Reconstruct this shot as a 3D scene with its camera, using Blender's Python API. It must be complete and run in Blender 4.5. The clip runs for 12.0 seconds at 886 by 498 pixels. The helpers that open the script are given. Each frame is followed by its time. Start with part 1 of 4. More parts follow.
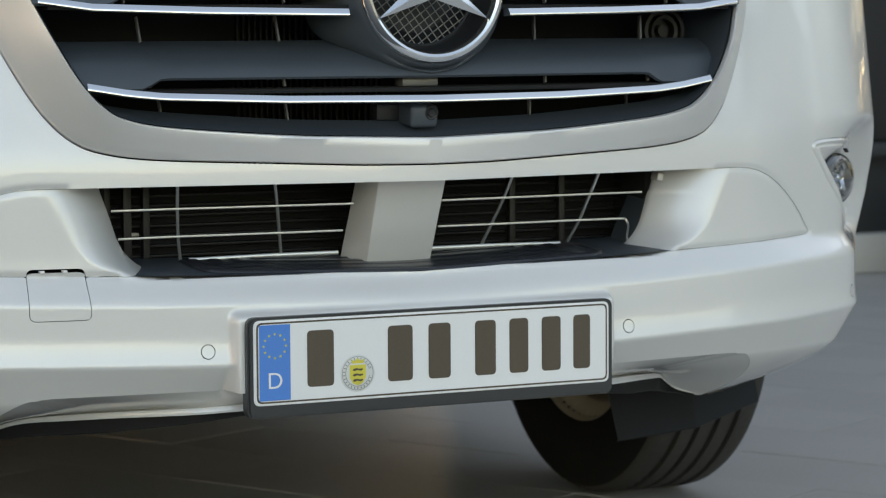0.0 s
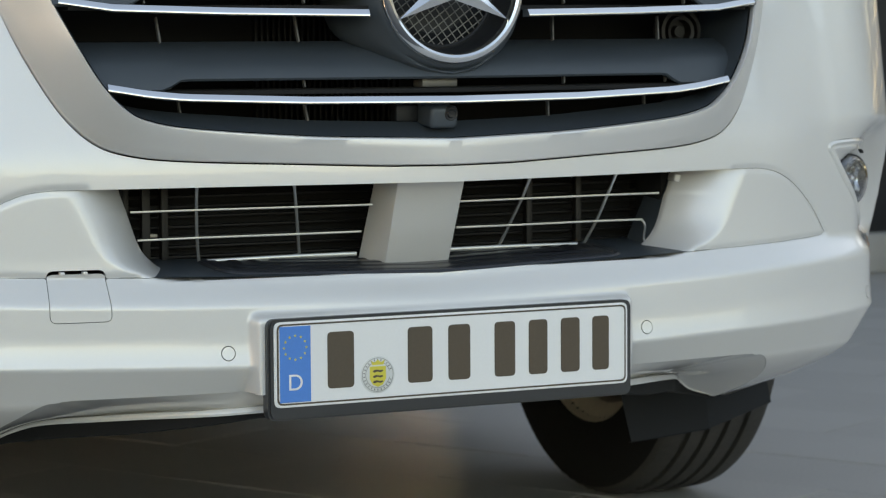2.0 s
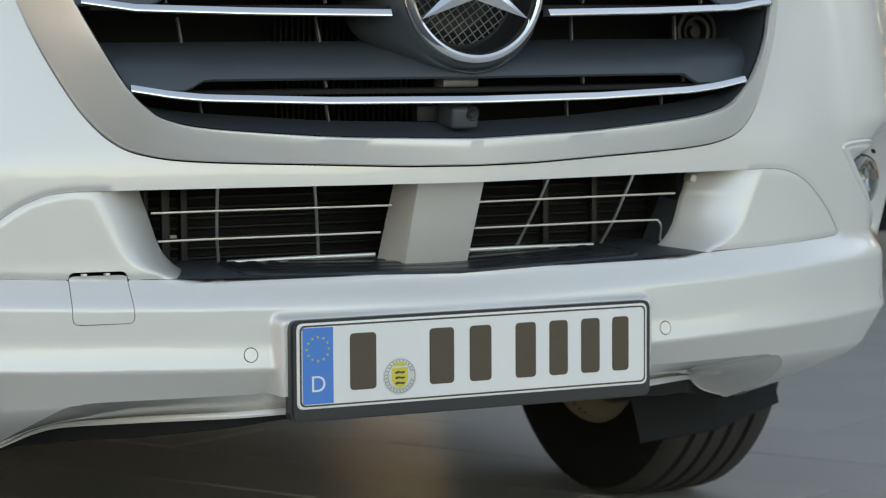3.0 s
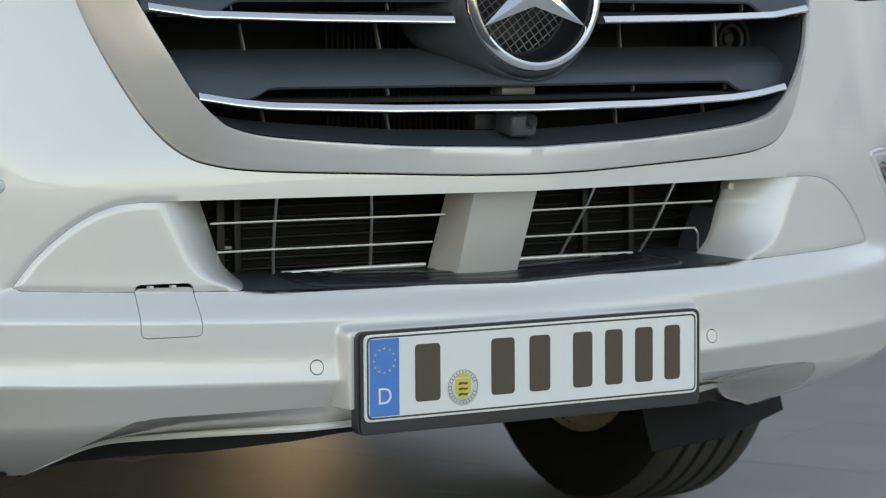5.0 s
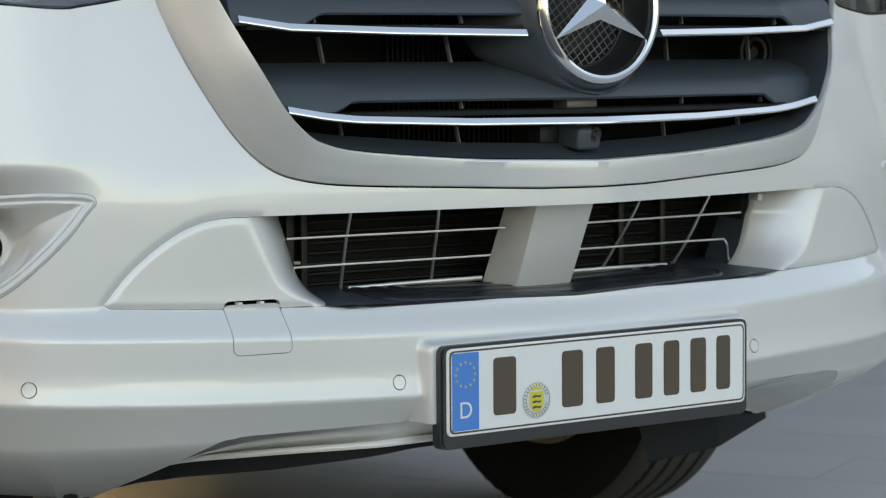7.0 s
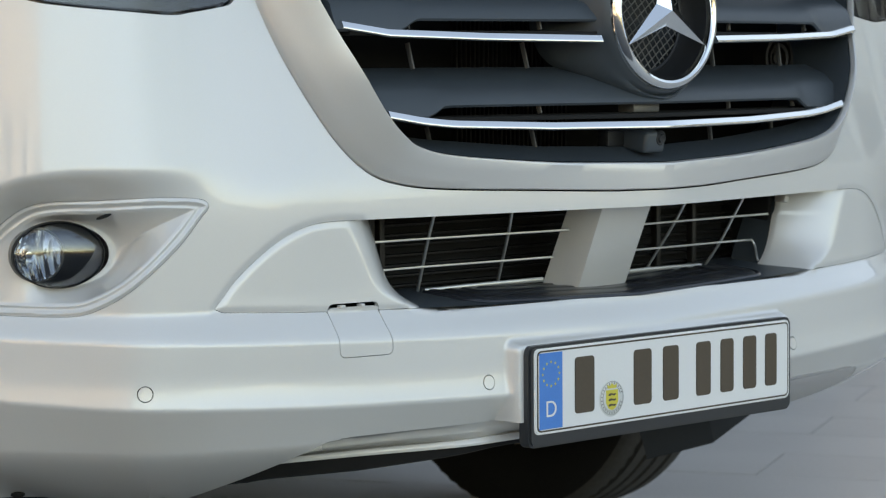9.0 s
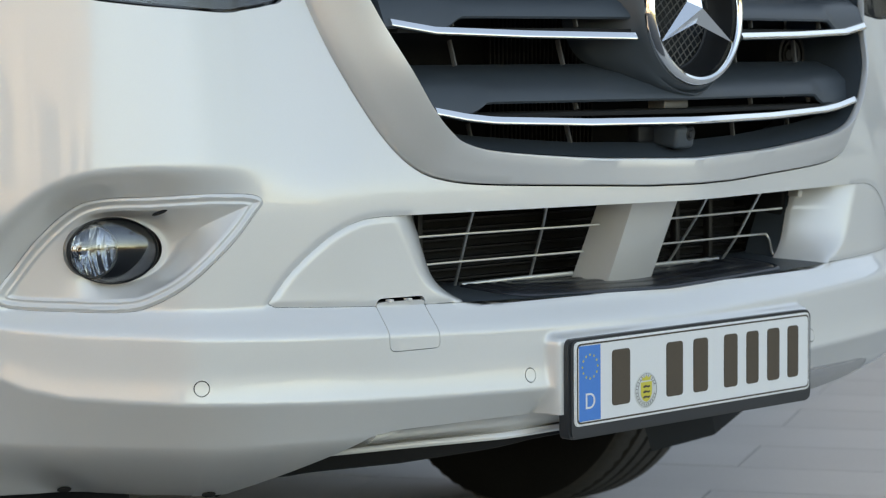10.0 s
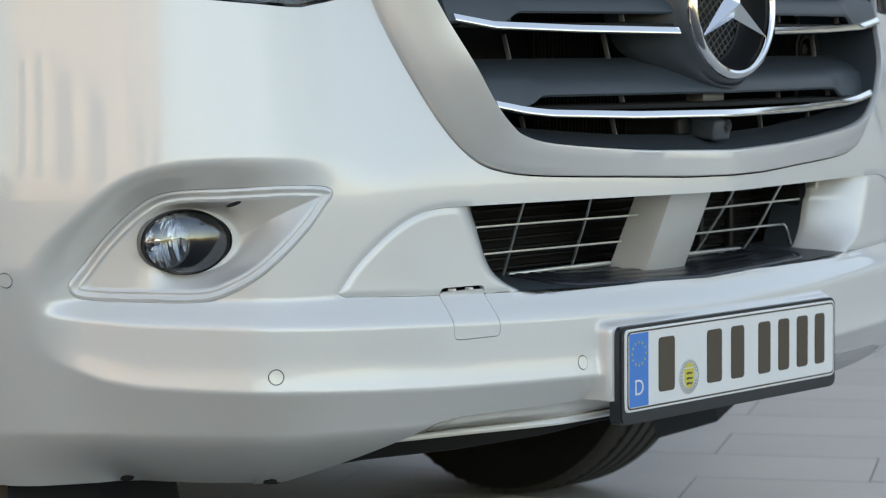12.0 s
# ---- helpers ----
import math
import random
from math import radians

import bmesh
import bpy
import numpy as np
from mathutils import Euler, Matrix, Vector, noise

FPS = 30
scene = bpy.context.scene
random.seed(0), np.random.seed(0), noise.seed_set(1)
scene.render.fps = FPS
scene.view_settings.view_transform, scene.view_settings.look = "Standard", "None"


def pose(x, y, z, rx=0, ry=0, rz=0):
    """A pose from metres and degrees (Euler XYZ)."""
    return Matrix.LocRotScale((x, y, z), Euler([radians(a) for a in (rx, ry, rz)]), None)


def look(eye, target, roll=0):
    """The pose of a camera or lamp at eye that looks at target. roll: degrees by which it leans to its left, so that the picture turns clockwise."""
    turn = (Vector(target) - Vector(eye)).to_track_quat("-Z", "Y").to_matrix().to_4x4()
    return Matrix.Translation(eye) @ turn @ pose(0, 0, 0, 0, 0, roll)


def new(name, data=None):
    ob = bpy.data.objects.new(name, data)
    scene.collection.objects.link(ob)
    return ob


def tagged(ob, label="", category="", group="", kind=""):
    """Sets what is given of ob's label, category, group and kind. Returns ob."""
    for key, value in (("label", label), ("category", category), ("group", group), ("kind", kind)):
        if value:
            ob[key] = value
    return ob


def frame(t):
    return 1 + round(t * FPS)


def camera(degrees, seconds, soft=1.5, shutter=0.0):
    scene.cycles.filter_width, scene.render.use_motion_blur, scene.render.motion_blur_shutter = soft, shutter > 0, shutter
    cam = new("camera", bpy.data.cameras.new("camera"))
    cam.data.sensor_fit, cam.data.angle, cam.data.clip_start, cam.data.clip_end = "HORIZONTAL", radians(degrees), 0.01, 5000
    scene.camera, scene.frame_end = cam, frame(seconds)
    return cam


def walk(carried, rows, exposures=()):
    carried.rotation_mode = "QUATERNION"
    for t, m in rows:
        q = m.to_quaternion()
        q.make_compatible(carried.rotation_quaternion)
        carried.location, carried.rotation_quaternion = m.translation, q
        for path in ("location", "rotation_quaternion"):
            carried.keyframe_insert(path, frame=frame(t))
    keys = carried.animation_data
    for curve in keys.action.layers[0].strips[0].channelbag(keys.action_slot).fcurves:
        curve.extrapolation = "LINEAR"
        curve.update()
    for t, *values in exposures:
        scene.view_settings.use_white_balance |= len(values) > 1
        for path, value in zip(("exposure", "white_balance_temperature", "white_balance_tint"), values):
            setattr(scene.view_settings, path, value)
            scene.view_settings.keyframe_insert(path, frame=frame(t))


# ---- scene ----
cam = camera(19.3, 12.0, soft=1.2)
cam.data.dof.use_dof, cam.data.dof.focus_distance, cam.data.dof.aperture_fstop = True, 3.3, 10.0
# seconds, x, y, z, yaw, pitch, roll; the van's nose stands at y = 0, its middle at x = 0
ROWS = [
    (0.0, -1.4807, -3.0949, 0.8200, -25.761, -4.634, 0.381),
    (0.5, -1.4845, -3.0912, 0.8203, -25.781, -4.638, 0.389),
    (1.0, -1.4904, -3.0871, 0.8206, -25.801, -4.643, 0.392),
    (1.5, -1.5021, -3.0795, 0.8208, -25.924, -4.645, 0.384),
    (2.0, -1.5227, -3.0662, 0.8211, -26.167, -4.634, 0.371),
    (2.5, -1.5537, -3.0454, 0.8213, -26.562, -4.637, 0.373),
    (3.0, -1.5962, -3.0162, 0.8216, -27.174, -4.638, 0.361),
    (3.5, -1.6501, -2.9783, 0.8219, -27.995, -4.621, 0.352),
    (4.0, -1.7152, -2.9320, 0.8221, -29.028, -4.590, 0.344),
    (4.5, -1.7902, -2.8779, 0.8224, -30.274, -4.563, 0.348),
    (5.0, -1.8740, -2.8172, 0.8226, -31.608, -4.488, 0.342),
    (5.5, -1.9647, -2.7514, 0.8229, -33.206, -4.393, 0.315),
    (6.0, -2.0607, -2.6819, 0.8232, -34.917, -4.315, 0.327),
    (6.5, -2.1601, -2.6106, 0.8234, -36.578, -4.257, 0.331),
    (7.0, -2.2611, -2.5388, 0.8237, -38.224, -4.209, 0.387),
    (7.5, -2.3618, -2.4680, 0.8240, -39.956, -4.136, 0.367),
    (8.0, -2.4609, -2.3993, 0.8242, -41.575, -4.101, 0.382),
    (8.5, -2.5567, -2.3338, 0.8245, -43.096, -4.088, 0.397),
    (9.0, -2.6480, -2.2720, 0.8247, -44.468, -4.096, 0.387),
    (9.5, -2.7335, -2.2146, 0.8250, -45.780, -4.118, 0.436),
    (10.0, -2.8121, -2.1619, 0.8253, -46.896, -4.165, 0.441),
    (10.5, -2.8824, -2.1146, 0.8255, -47.828, -4.210, 0.434),
    (11.0, -2.9429, -2.0734, 0.8258, -48.655, -4.250, 0.434),
    (11.5, -2.9917, -2.0401, 0.8260, -49.391, -4.287, 0.434),
    (12.0, -3.0262, -2.0171, 0.8263, -49.951, -4.305, 0.432),
]
walk(cam, [(t, pose(x, y, z, 90 + pitch, roll, yaw)) for t, x, y, z, yaw, pitch, roll in ROWS],
     exposures=[(0.0, 1.82, 9400, 16), (7.0, 1.79, 9000, 15), (12.0, 1.82, 8650, 16)])

# ---- light ----
SUN_TURN, SUN_UP = 28.0, 17.0
world = bpy.data.worlds.new("world")
scene.world = world
world.use_nodes = True
sky = world.node_tree.nodes.new("ShaderNodeTexSky")
sky.sky_type, sky.sun_disc = "NISHITA", False
sky.sun_elevation, sky.sun_rotation = radians(SUN_UP), radians(SUN_TURN)
sky.air_density, sky.dust_density, sky.ozone_density = 1.0, 1.0, 1.2
world.node_tree.links.new(sky.outputs[0], world.node_tree.nodes["Background"].inputs[0])
world.node_tree.nodes["Background"].inputs[1].default_value = 0.15
sun = new("sun", bpy.data.lights.new("sun", "SUN"))
sun.data.energy, sun.data.angle, sun.data.color = 2.2, radians(1.5), (1.0, 0.80, 0.55)
sx, sy = math.sin(radians(SUN_TURN)), math.cos(radians(SUN_TURN))
sun.matrix_world = look((6 * sx, 6 * sy, 6 * math.tan(radians(SUN_UP))), (0, 0, 0))


# ---- materials ----
def material(name, colour, rough=0.5, metal=0.0, coat=0.0, spread=0.06, grain=60.0, bump=0.0, blotch=3.0, spec=0.5, transmission=0.0, coat_rough=0.04):
    m = bpy.data.materials.new(name)
    m.use_nodes = True
    nt = m.node_tree
    b = nt.nodes["Principled BSDF"]
    b.inputs["Roughness"].default_value = rough
    b.inputs["Metallic"].default_value = metal
    b.inputs["Coat Weight"].default_value = coat
    b.inputs["Coat Roughness"].default_value = coat_rough
    b.inputs["Specular IOR Level"].default_value = spec
    b.inputs["Transmission Weight"].default_value = transmission
    tc = nt.nodes.new("ShaderNodeTexCoord")
    fine, coarse = nt.nodes.new("ShaderNodeTexNoise"), nt.nodes.new("ShaderNodeTexNoise")
    fine.inputs["Scale"].default_value, coarse.inputs["Scale"].default_value = grain, blotch
    fine.inputs["Detail"].default_value, coarse.inputs["Detail"].default_value = 3, 4
    add = nt.nodes.new("ShaderNodeMath")
    add.operation = "ADD"
    ramp = nt.nodes.new("ShaderNodeMapRange")
    ramp.inputs["From Min"].default_value, ramp.inputs["From Max"].default_value = 0.6, 1.4
    ramp.inputs["To Min"].default_value, ramp.inputs["To Max"].default_value = 1 - spread, 1 + spread
    mul = nt.nodes.new("ShaderNodeVectorMath")
    mul.operation = "SCALE"
    mul.inputs[0].default_value = colour
    for n in (fine, coarse):
        nt.links.new(tc.outputs["Object"], n.inputs["Vector"])
    nt.links.new(fine.outputs["Fac"], add.inputs[0])
    nt.links.new(coarse.outputs["Fac"], add.inputs[1])
    nt.links.new(add.outputs[0], ramp.inputs["Value"])
    nt.links.new(ramp.outputs[0], mul.inputs["Scale"])
    nt.links.new(mul.outputs[0], b.inputs["Base Color"])
    if bump:
        bp = nt.nodes.new("ShaderNodeBump")
        bp.inputs["Strength"].default_value, bp.inputs["Distance"].default_value = bump, 0.002
        nt.links.new(fine.outputs["Fac"], bp.inputs["Height"])
        nt.links.new(bp.outputs[0], b.inputs["Normal"])
    return m


PAINT = material("silver_white_paint", (0.715, 0.705, 0.685), 0.37, 0.18, 1.0, 0.025, 900, 0.0, 2.0)
SATIN = material("satin_silver", (0.74, 0.725, 0.705), 0.39, 0.45, 0.0, 0.03, 1200, 0.02, 4)
CHROME = material("chrome", (0.86, 0.85, 0.83), 0.10, 1.0, 0, 0.01)
GREY = material("dark_grey_plastic", (0.051, 0.064, 0.075), 0.40, 0.0, 0.0, 0.1, 1500, 0.08, 8)
BLACK = material("black_plastic", (0.012, 0.0125, 0.0135), 0.5, 0.0, 0.0, 0.15, 800, 0.1, 8)
RIB = material("grey_rib", (0.12, 0.118, 0.115), 0.5, 0.0, 0.0, 0.1, 300)
HORN = material("brown_painted_horn", (0.016, 0.014, 0.012), 0.5, 0.0, 0.0, 0.2, 120)
MESH = material("mesh_grey", (0.20, 0.197, 0.188), 0.42, 0.45, 0.0, 0.1, 300)
PAD = material("step_pad_black", (0.026, 0.028, 0.034), 0.28, 0.0, 0.0, 0.2, 300, 0.05)
GLOSS = material("gloss_black", (0.012, 0.012, 0.014), 0.12, 0.0, 0.5, 0.05)
MATT = material("dull_black_plastic", (0.011, 0.013, 0.016), 0.65, 0.0, 0.0, 0.15, 500, 0.05, 8, spec=0.25)
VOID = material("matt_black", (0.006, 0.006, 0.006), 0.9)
# sidewall rubber: the shade under the van is put into its near-black colour
SIDEWALL_SHADED = material("tyre_sidewall_shaded", (0.009, 0.0085, 0.008), 0.85, 0.0, 0.0, 0.2, 120, 0.2, 9, spec=0.25)
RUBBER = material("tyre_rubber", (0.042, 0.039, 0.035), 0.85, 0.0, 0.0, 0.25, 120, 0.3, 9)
STEEL = material("wheel_paint", (0.56, 0.50, 0.41), 0.5, 0.3, 0.0, 0.12, 80, 0.1, 12)
WIRE = material("galvanised_wire", (0.62, 0.63, 0.62), 0.32, 0.8, 0.0, 0.06, 400)
FIN = material("radiator_fin", (0.016, 0.0155, 0.0155), 0.55, 0.5, 0.0, 0.3, 90)
PLATE = material("plate_white", (0.80, 0.80, 0.79), 0.28, 0.0, 0.3, 0.02, 300)
INK = material("plate_ink", (0.085, 0.062, 0.042), 0.4, 0.0, 0.0, 0.08, 300)
BLUE = material("plate_blue", (0.035, 0.225, 0.64), 0.3, 0.0, 0.3, 0.04, 300)
YELLOW = material("star_yellow", (0.68, 0.58, 0.08), 0.4)
SEAL = material("seal_grey", (0.66, 0.67, 0.655), 0.4, 0, 0, 0.05)
GLASS = material("clear_glass", (0.95, 0.97, 0.98), 0.02, 0.0, 0.0, 0.0, transmission=1.0)
LENS = material("lamp_lens", (0.95, 0.97, 0.98), 0.01, 0.0, 0.0, 0.0, spec=1.0, transmission=1.0)
LENS.node_tree.nodes["Principled BSDF"].inputs["IOR"].default_value = 1.72
REFLECTOR = material("lamp_reflector", (0.55, 0.57, 0.60), 0.07, 1.0, 0.0, 0.1, 90, 0.05)
HOLDER = material("holder_plastic", (0.030, 0.032, 0.035), 0.33, 0.0, 0.0, 0.1, 900, 0.04, 8)
PAVING = material("paving_stone", (0.43, 0.415, 0.385), 0.44, 0.0, 0.0, 0.12, 140, 0.25, 1.5)
ASPHALT = material("asphalt", (0.055, 0.056, 0.058), 0.8, 0.0, 0.0, 0.25, 60, 0.3, 0.4)
GRASS = material("dry_grass", (0.30, 0.26, 0.15), 0.9, 0.0, 0.0, 0.3, 8, 0.3, 0.15)
LEAF = material("leaves", (0.06, 0.085, 0.03), 0.7, 0.0, 0.0, 0.4, 2.0, 0.0, 0.3)
HEDGE = material("hedge_leaves", (0.20, 0.17, 0.06), 0.7, 0.0, 0.0, 0.4, 6.0, 0.0, 0.5)
FACADE = material("dark_facade", (0.02, 0.022, 0.024), 0.6, 0.0, 0.0, 0.2, 20, 0.0, 0.6)
HALL = material("grey_plaster", (0.74, 0.70, 0.62), 0.85, 0.0, 0.0, 0.08, 30, 0.1, 0.5)
CLAY = material("terracotta", (0.42, 0.17, 0.05), 0.7, 0.0, 0.0, 0.2, 60, 0.2, 6)
JOINT = material("paving_joint", (0.11, 0.11, 0.107), 0.85, 0, 0, 0.2, 90, 0.3)


# ---- mesh helpers ----
def mesh_ob(name, verts, faces, mat, parent=None, label="", smooth=35):
    me = bpy.data.meshes.new(name)
    me.from_pydata([tuple(v) for v in verts], [], [tuple(f) for f in faces])
    me.validate()
    me.materials.append(mat)
    if smooth:
        me.shade_smooth()
        me.set_sharp_from_angle(angle=radians(smooth))
    ob = new(name, me)
    ob.parent = parent
    return tagged(ob, label)


def part(name, bm, mat, parent=None, label="", smooth=35):
    me = bpy.data.meshes.new(name)
    bmesh.ops.recalc_face_normals(bm, faces=bm.faces)
    bm.to_mesh(me)
    bm.free()
    me.materials.append(mat)
    if smooth:
        me.shade_smooth()
        me.set_sharp_from_angle(angle=radians(smooth))
    ob = new(name, me)
    ob.parent = parent
    return tagged(ob, label)


def grid_faces(n, m, closed=False):
    f = []
    for i in range(n - 1):
        for j in range(m if closed else m - 1):
            k = (j + 1) % m
            f.append((i * m + j, (i + 1) * m + j, (i + 1) * m + k, i * m + k))
    return f


def loft(name, rows, mat, parent=None, label="", closed=False, caps=False, smooth=35):
    rows = [np.asarray(r, float) for r in rows]
    m = len(rows[0])
    f = grid_faces(len(rows), m, closed)
    if caps:
        f.append(tuple(range(m)))
        f.append(tuple((len(rows) - 1) * m + j for j in range(m))[::-1])
    bm = bmesh.new()
    vs = [bm.verts.new(v) for r in rows for v in r]
    for q in f:
        try:
            bm.faces.new([vs[i] for i in q])
        except ValueError:
            pass
    bmesh.ops.remove_doubles(bm, verts=bm.verts, dist=1e-6)
    return part(name, bm, mat, parent, label, smooth)


def rounded_box(sx, sy, sz, r=0.003, m=None, seg=2):
    bm = bmesh.new()
    bmesh.ops.create_cube(bm, size=1, matrix=Matrix.Diagonal((sx, sy, sz, 1)))
    bmesh.ops.bevel(bm, geom=bm.edges[:], offset=r, segments=seg, affect="EDGES", profile=0.5)
    if m is not None:
        bm.transform(m)
    return bm


def lathe(profile, m=None, seg=48, turn=2 * math.pi):
    """A body of revolution round z from (radius, height) pairs."""
    bm = bmesh.new()
    rings = []
    for r, h in profile:
        rings.append([bm.verts.new((r * math.cos(turn * k / seg), r * math.sin(turn * k / seg), h)) for k in range(seg)])
    for a, b in zip(rings, rings[1:]):
        for k in range(seg):
            bm.faces.new((a[k], a[(k + 1) % seg], b[(k + 1) % seg], b[k]))
    bmesh.ops.remove_doubles(bm, verts=bm.verts, dist=1e-7)
    if m is not None:
        bm.transform(m)
    return bm


def sweep(points, w, h, up=(0, 0, 1)):
    """A rounded bar of width w (sideways) and height h along points."""
    P = np.asarray(points, float)
    T = np.gradient(P, axis=0)
    T /= np.linalg.norm(T, axis=1)[:, None]
    rows = []
    for p_, t_ in zip(P, T):
        side = np.cross(t_, up)
        side /= np.linalg.norm(side)
        u = np.cross(side, t_)
        rows.append([p_ + side * w / 2 * math.copysign(abs(math.cos(a)) ** 0.6, math.cos(a)) + u * h / 2 * math.copysign(abs(math.sin(a)) ** 0.6, math.sin(a))
                     for a in np.linspace(0, 2 * math.pi, 12, endpoint=False)])
    return rows


def wedge(points, k=1.0):
    """A slim bar along points whose main face looks up and forward."""
    P = np.asarray(points, float)
    T = np.gradient(P, axis=0)
    T /= np.linalg.norm(T, axis=1)[:, None]
    rows = []
    for p_, t_ in zip(P, T):
        fwd = np.cross((0, 0, 1), t_)
        fwd = fwd / np.linalg.norm(fwd) * (-1 if fwd[1] > 0 else 1)
        rows.append([p_ + fwd * f * k + np.array((0, 0, u * k)) for f, u in ((-.008, .0042), (.001, .0050), (.0030, .0043), (.0064, -.0012), (.0072, -.0028), (.0071, -.0042), (.0058, -.0054), (.0036, -.0058), (-.008, -.0058))])
    return rows


def spline(P, n=12, closed=False):
    P = np.asarray(P, float)
    Q = np.vstack([P[-1], P, P[:2]]) if closed else np.vstack([2 * P[0] - P[1], P, 2 * P[-1] - P[-2]])
    out = []
    for i in range(1, len(Q) - 2):
        t = np.linspace(0, 1, n, endpoint=False)[:, None]
        a, b, c, d = Q[i - 1:i + 3]
        out.append(0.5 * (2 * b + (c - a) * t + (2 * a - 5 * b + 4 * c - d) * t ** 2 + (3 * b - a - 3 * c + d) * t ** 3))
    return np.vstack(out if closed else out + [P[-1:]])


def sm(a, b, v):
    t = np.clip((v - a) / (b - a), 0, 1)
    return t * t * (3 - 2 * t)


# ---- the front's plan line: half, from the middle round the corner ----
PLAN = [(0, .018), (.15, .022), (.31, .032), (.46, .049), (.533, .060), (.60, .076), (.66, .097), (.72, .123), (.773, .158), (.82, .222), (.86, .28),
        (.90, .345), (.93, .41), (.955, .5), (.975, .62), (.985, .8)]
Q = spline([(-.15, .022)] + PLAN, 60)[60:]
for _ in range(40):
    Q[1:-1] = (Q[:-2] + 2 * Q[1:-1] + Q[2:]) / 4
QS = np.concatenate([[0], np.cumsum(np.hypot(*np.diff(Q, axis=0).T))])
QT = np.gradient(Q, axis=0)
QT /= np.hypot(*QT.T)[:, None]


def base(s):
    """Place and outward normal of the plan line at the signed length s."""
    a = np.abs(s)
    sg = np.where(np.asarray(s) < 0, -1.0, 1.0)
    x, y = np.interp(a, QS, Q[:, 0]), np.interp(a, QS, Q[:, 1])
    nx, ny = np.interp(a, QS, QT[:, 1]), -np.interp(a, QS, QT[:, 0])
    return sg * x, y, sg * nx, ny


def table(a, *pairs):
    p_ = np.array(pairs)
    return np.interp(a, p_[:, 0], p_[:, 1])


def inside(A, Z, poly):
    """Signed distance to a closed outline, above zero inside."""
    P = np.asarray(poly, float)
    best = np.full(A.shape, 1e9)
    odd = np.zeros(A.shape, bool)
    for (x0, y0), (x1, y1) in zip(P, np.roll(P, -1, axis=0)):
        ex, ey = x1 - x0, y1 - y0
        t = np.clip(((A - x0) * ex + (Z - y0) * ey) / (ex * ex + ey * ey + 1e-18), 0, 1)
        best = np.minimum(best, (A - x0 - t * ex) ** 2 + (Z - y0 - t * ey) ** 2)
        odd ^= ((y0 > Z) != (y1 > Z)) & (A < ex * (Z - y0) / (ey if abs(ey) > 1e-12 else 1e-12) + x0)
    return np.where(odd, 1, -1) * np.sqrt(best)


def from_line(A, Z, line):
    P = np.asarray(line, float)
    best = np.full(A.shape, 1e9)
    for (x0, y0), (x1, y1) in zip(P, P[1:]):
        ex, ey = x1 - x0, y1 - y0
        t = np.clip(((A - x0) * ex + (Z - y0) * ey) / (ex * ex + ey * ey + 1e-18), 0, 1)
        best = np.minimum(best, (A - x0 - t * ex) ** 2 + (Z - y0 - t * ey) ** 2)
    return np.sqrt(best)


def round_corners(P, r, n=5):
    P = [np.array(p_, float) for p_ in P]
    out = []
    for i, p_ in enumerate(P):
        a, b = P[i - 1] - p_, P[(i + 1) % len(P)] - p_
        a, b = p_ + a / np.linalg.norm(a) * r, p_ + b / np.linalg.norm(b) * r
        out += [(1 - t) ** 2 * a + 2 * t * (1 - t) * p_ + t * t * b for t in np.linspace(0, 1, n)]
    return np.array(out)


# outlines on the front, as (length along the plan line, height)
RING_OUT = [(0, -.005, .655), (.03, -.0005, .6552), (.06, .005, .6555), (.10, .013, .656), (.2, .030, .660), (.36, .058, .667), (.43, .074, .676), (.47, .082, .692), (.504, .096, .726), (.533, .114, .775),
            (.561, .134, .836), (.582, .156, .902), (.598, .178, .97), (.61, .2, 1.03)]
RING_IN = [(0, -.0021, .690), (.03, -.0004, .6906), (.06, .0029, .6914), (.10, .0078, .6925), (.2, .021, .696), (.35, .038, .708), (.412, .042, .720), (.440, .043, .736), (.466, .047, .764), (.494, .057, .812),
           (.518, .080, .866), (.538, .096, .912), (.560, .117, .97), (.576, .137, 1.03)]
BEZEL = spline([(.708, .659), (.768, .663), (.849, .660), (.912, .657), (.948, .643), (.992, .605), (1.03, .56), (1.038, .543), (1.023, .534), (.957, .5315),
                (.884, .531), (.850, .5385), (.803, .563), (.753, .602), (.716, .643)], 6, True)
ARCH = spline([(.694, .532), (.661, .571), (.618, .605), (.577, .625), (.537, .632), (.487, .632)], 8)
HEADLAMP = spline([(.645, .901), (.671, .892), (.71, .886), (.74, .883), (.81, .887), (.873, .893), (.926, .902), (1.03, .935), (1.10, 1.0), (.9, 1.05), (.66, 1.02), (.628, .94)], 6, True)
POCKET = spline([(.56, .680), (.62, .680), (.775, .682), (.88, .679), (.951, .662), (1.018, .609), (1.070, .560), (1.080, .525), (1.072, .49), (.9, .45), (.6, .45), (.5, .5)], 6, True)
FLAP = round_corners([(.463, .531), (.540, .531), (.539, .4668), (.4595, .4668)], .009)
LIP = .631
GROOVE = np.vstack([[(.42, .5185), (.55, .522), (.684, .5275)], ARCH])
INSERT = np.vstack([ARCH, [(.30, .632), (.30, .5145), (.366, .5165), (.55, .522), (.684, .5275)]])


OPENING = np.polyfit([(z - .58) * 20 for z in (.52, .53, .553, .572, .591, .608, .624, .64)], (.366, .384, .403, .411, .418, .424, .429, .432), 4)
SCOOP = np.polyfit([(z - .58) * 20 for z in (.515, .522, .539, .550, .561, .58, .597, .613, .63, .64)], (.392, .418, .456, .470, .479, .490, .499, .507, .515, .519), 4)


def opening_edge(z):
    return np.polyval(OPENING, (np.clip(z, .515, .64) - .58) * 20)


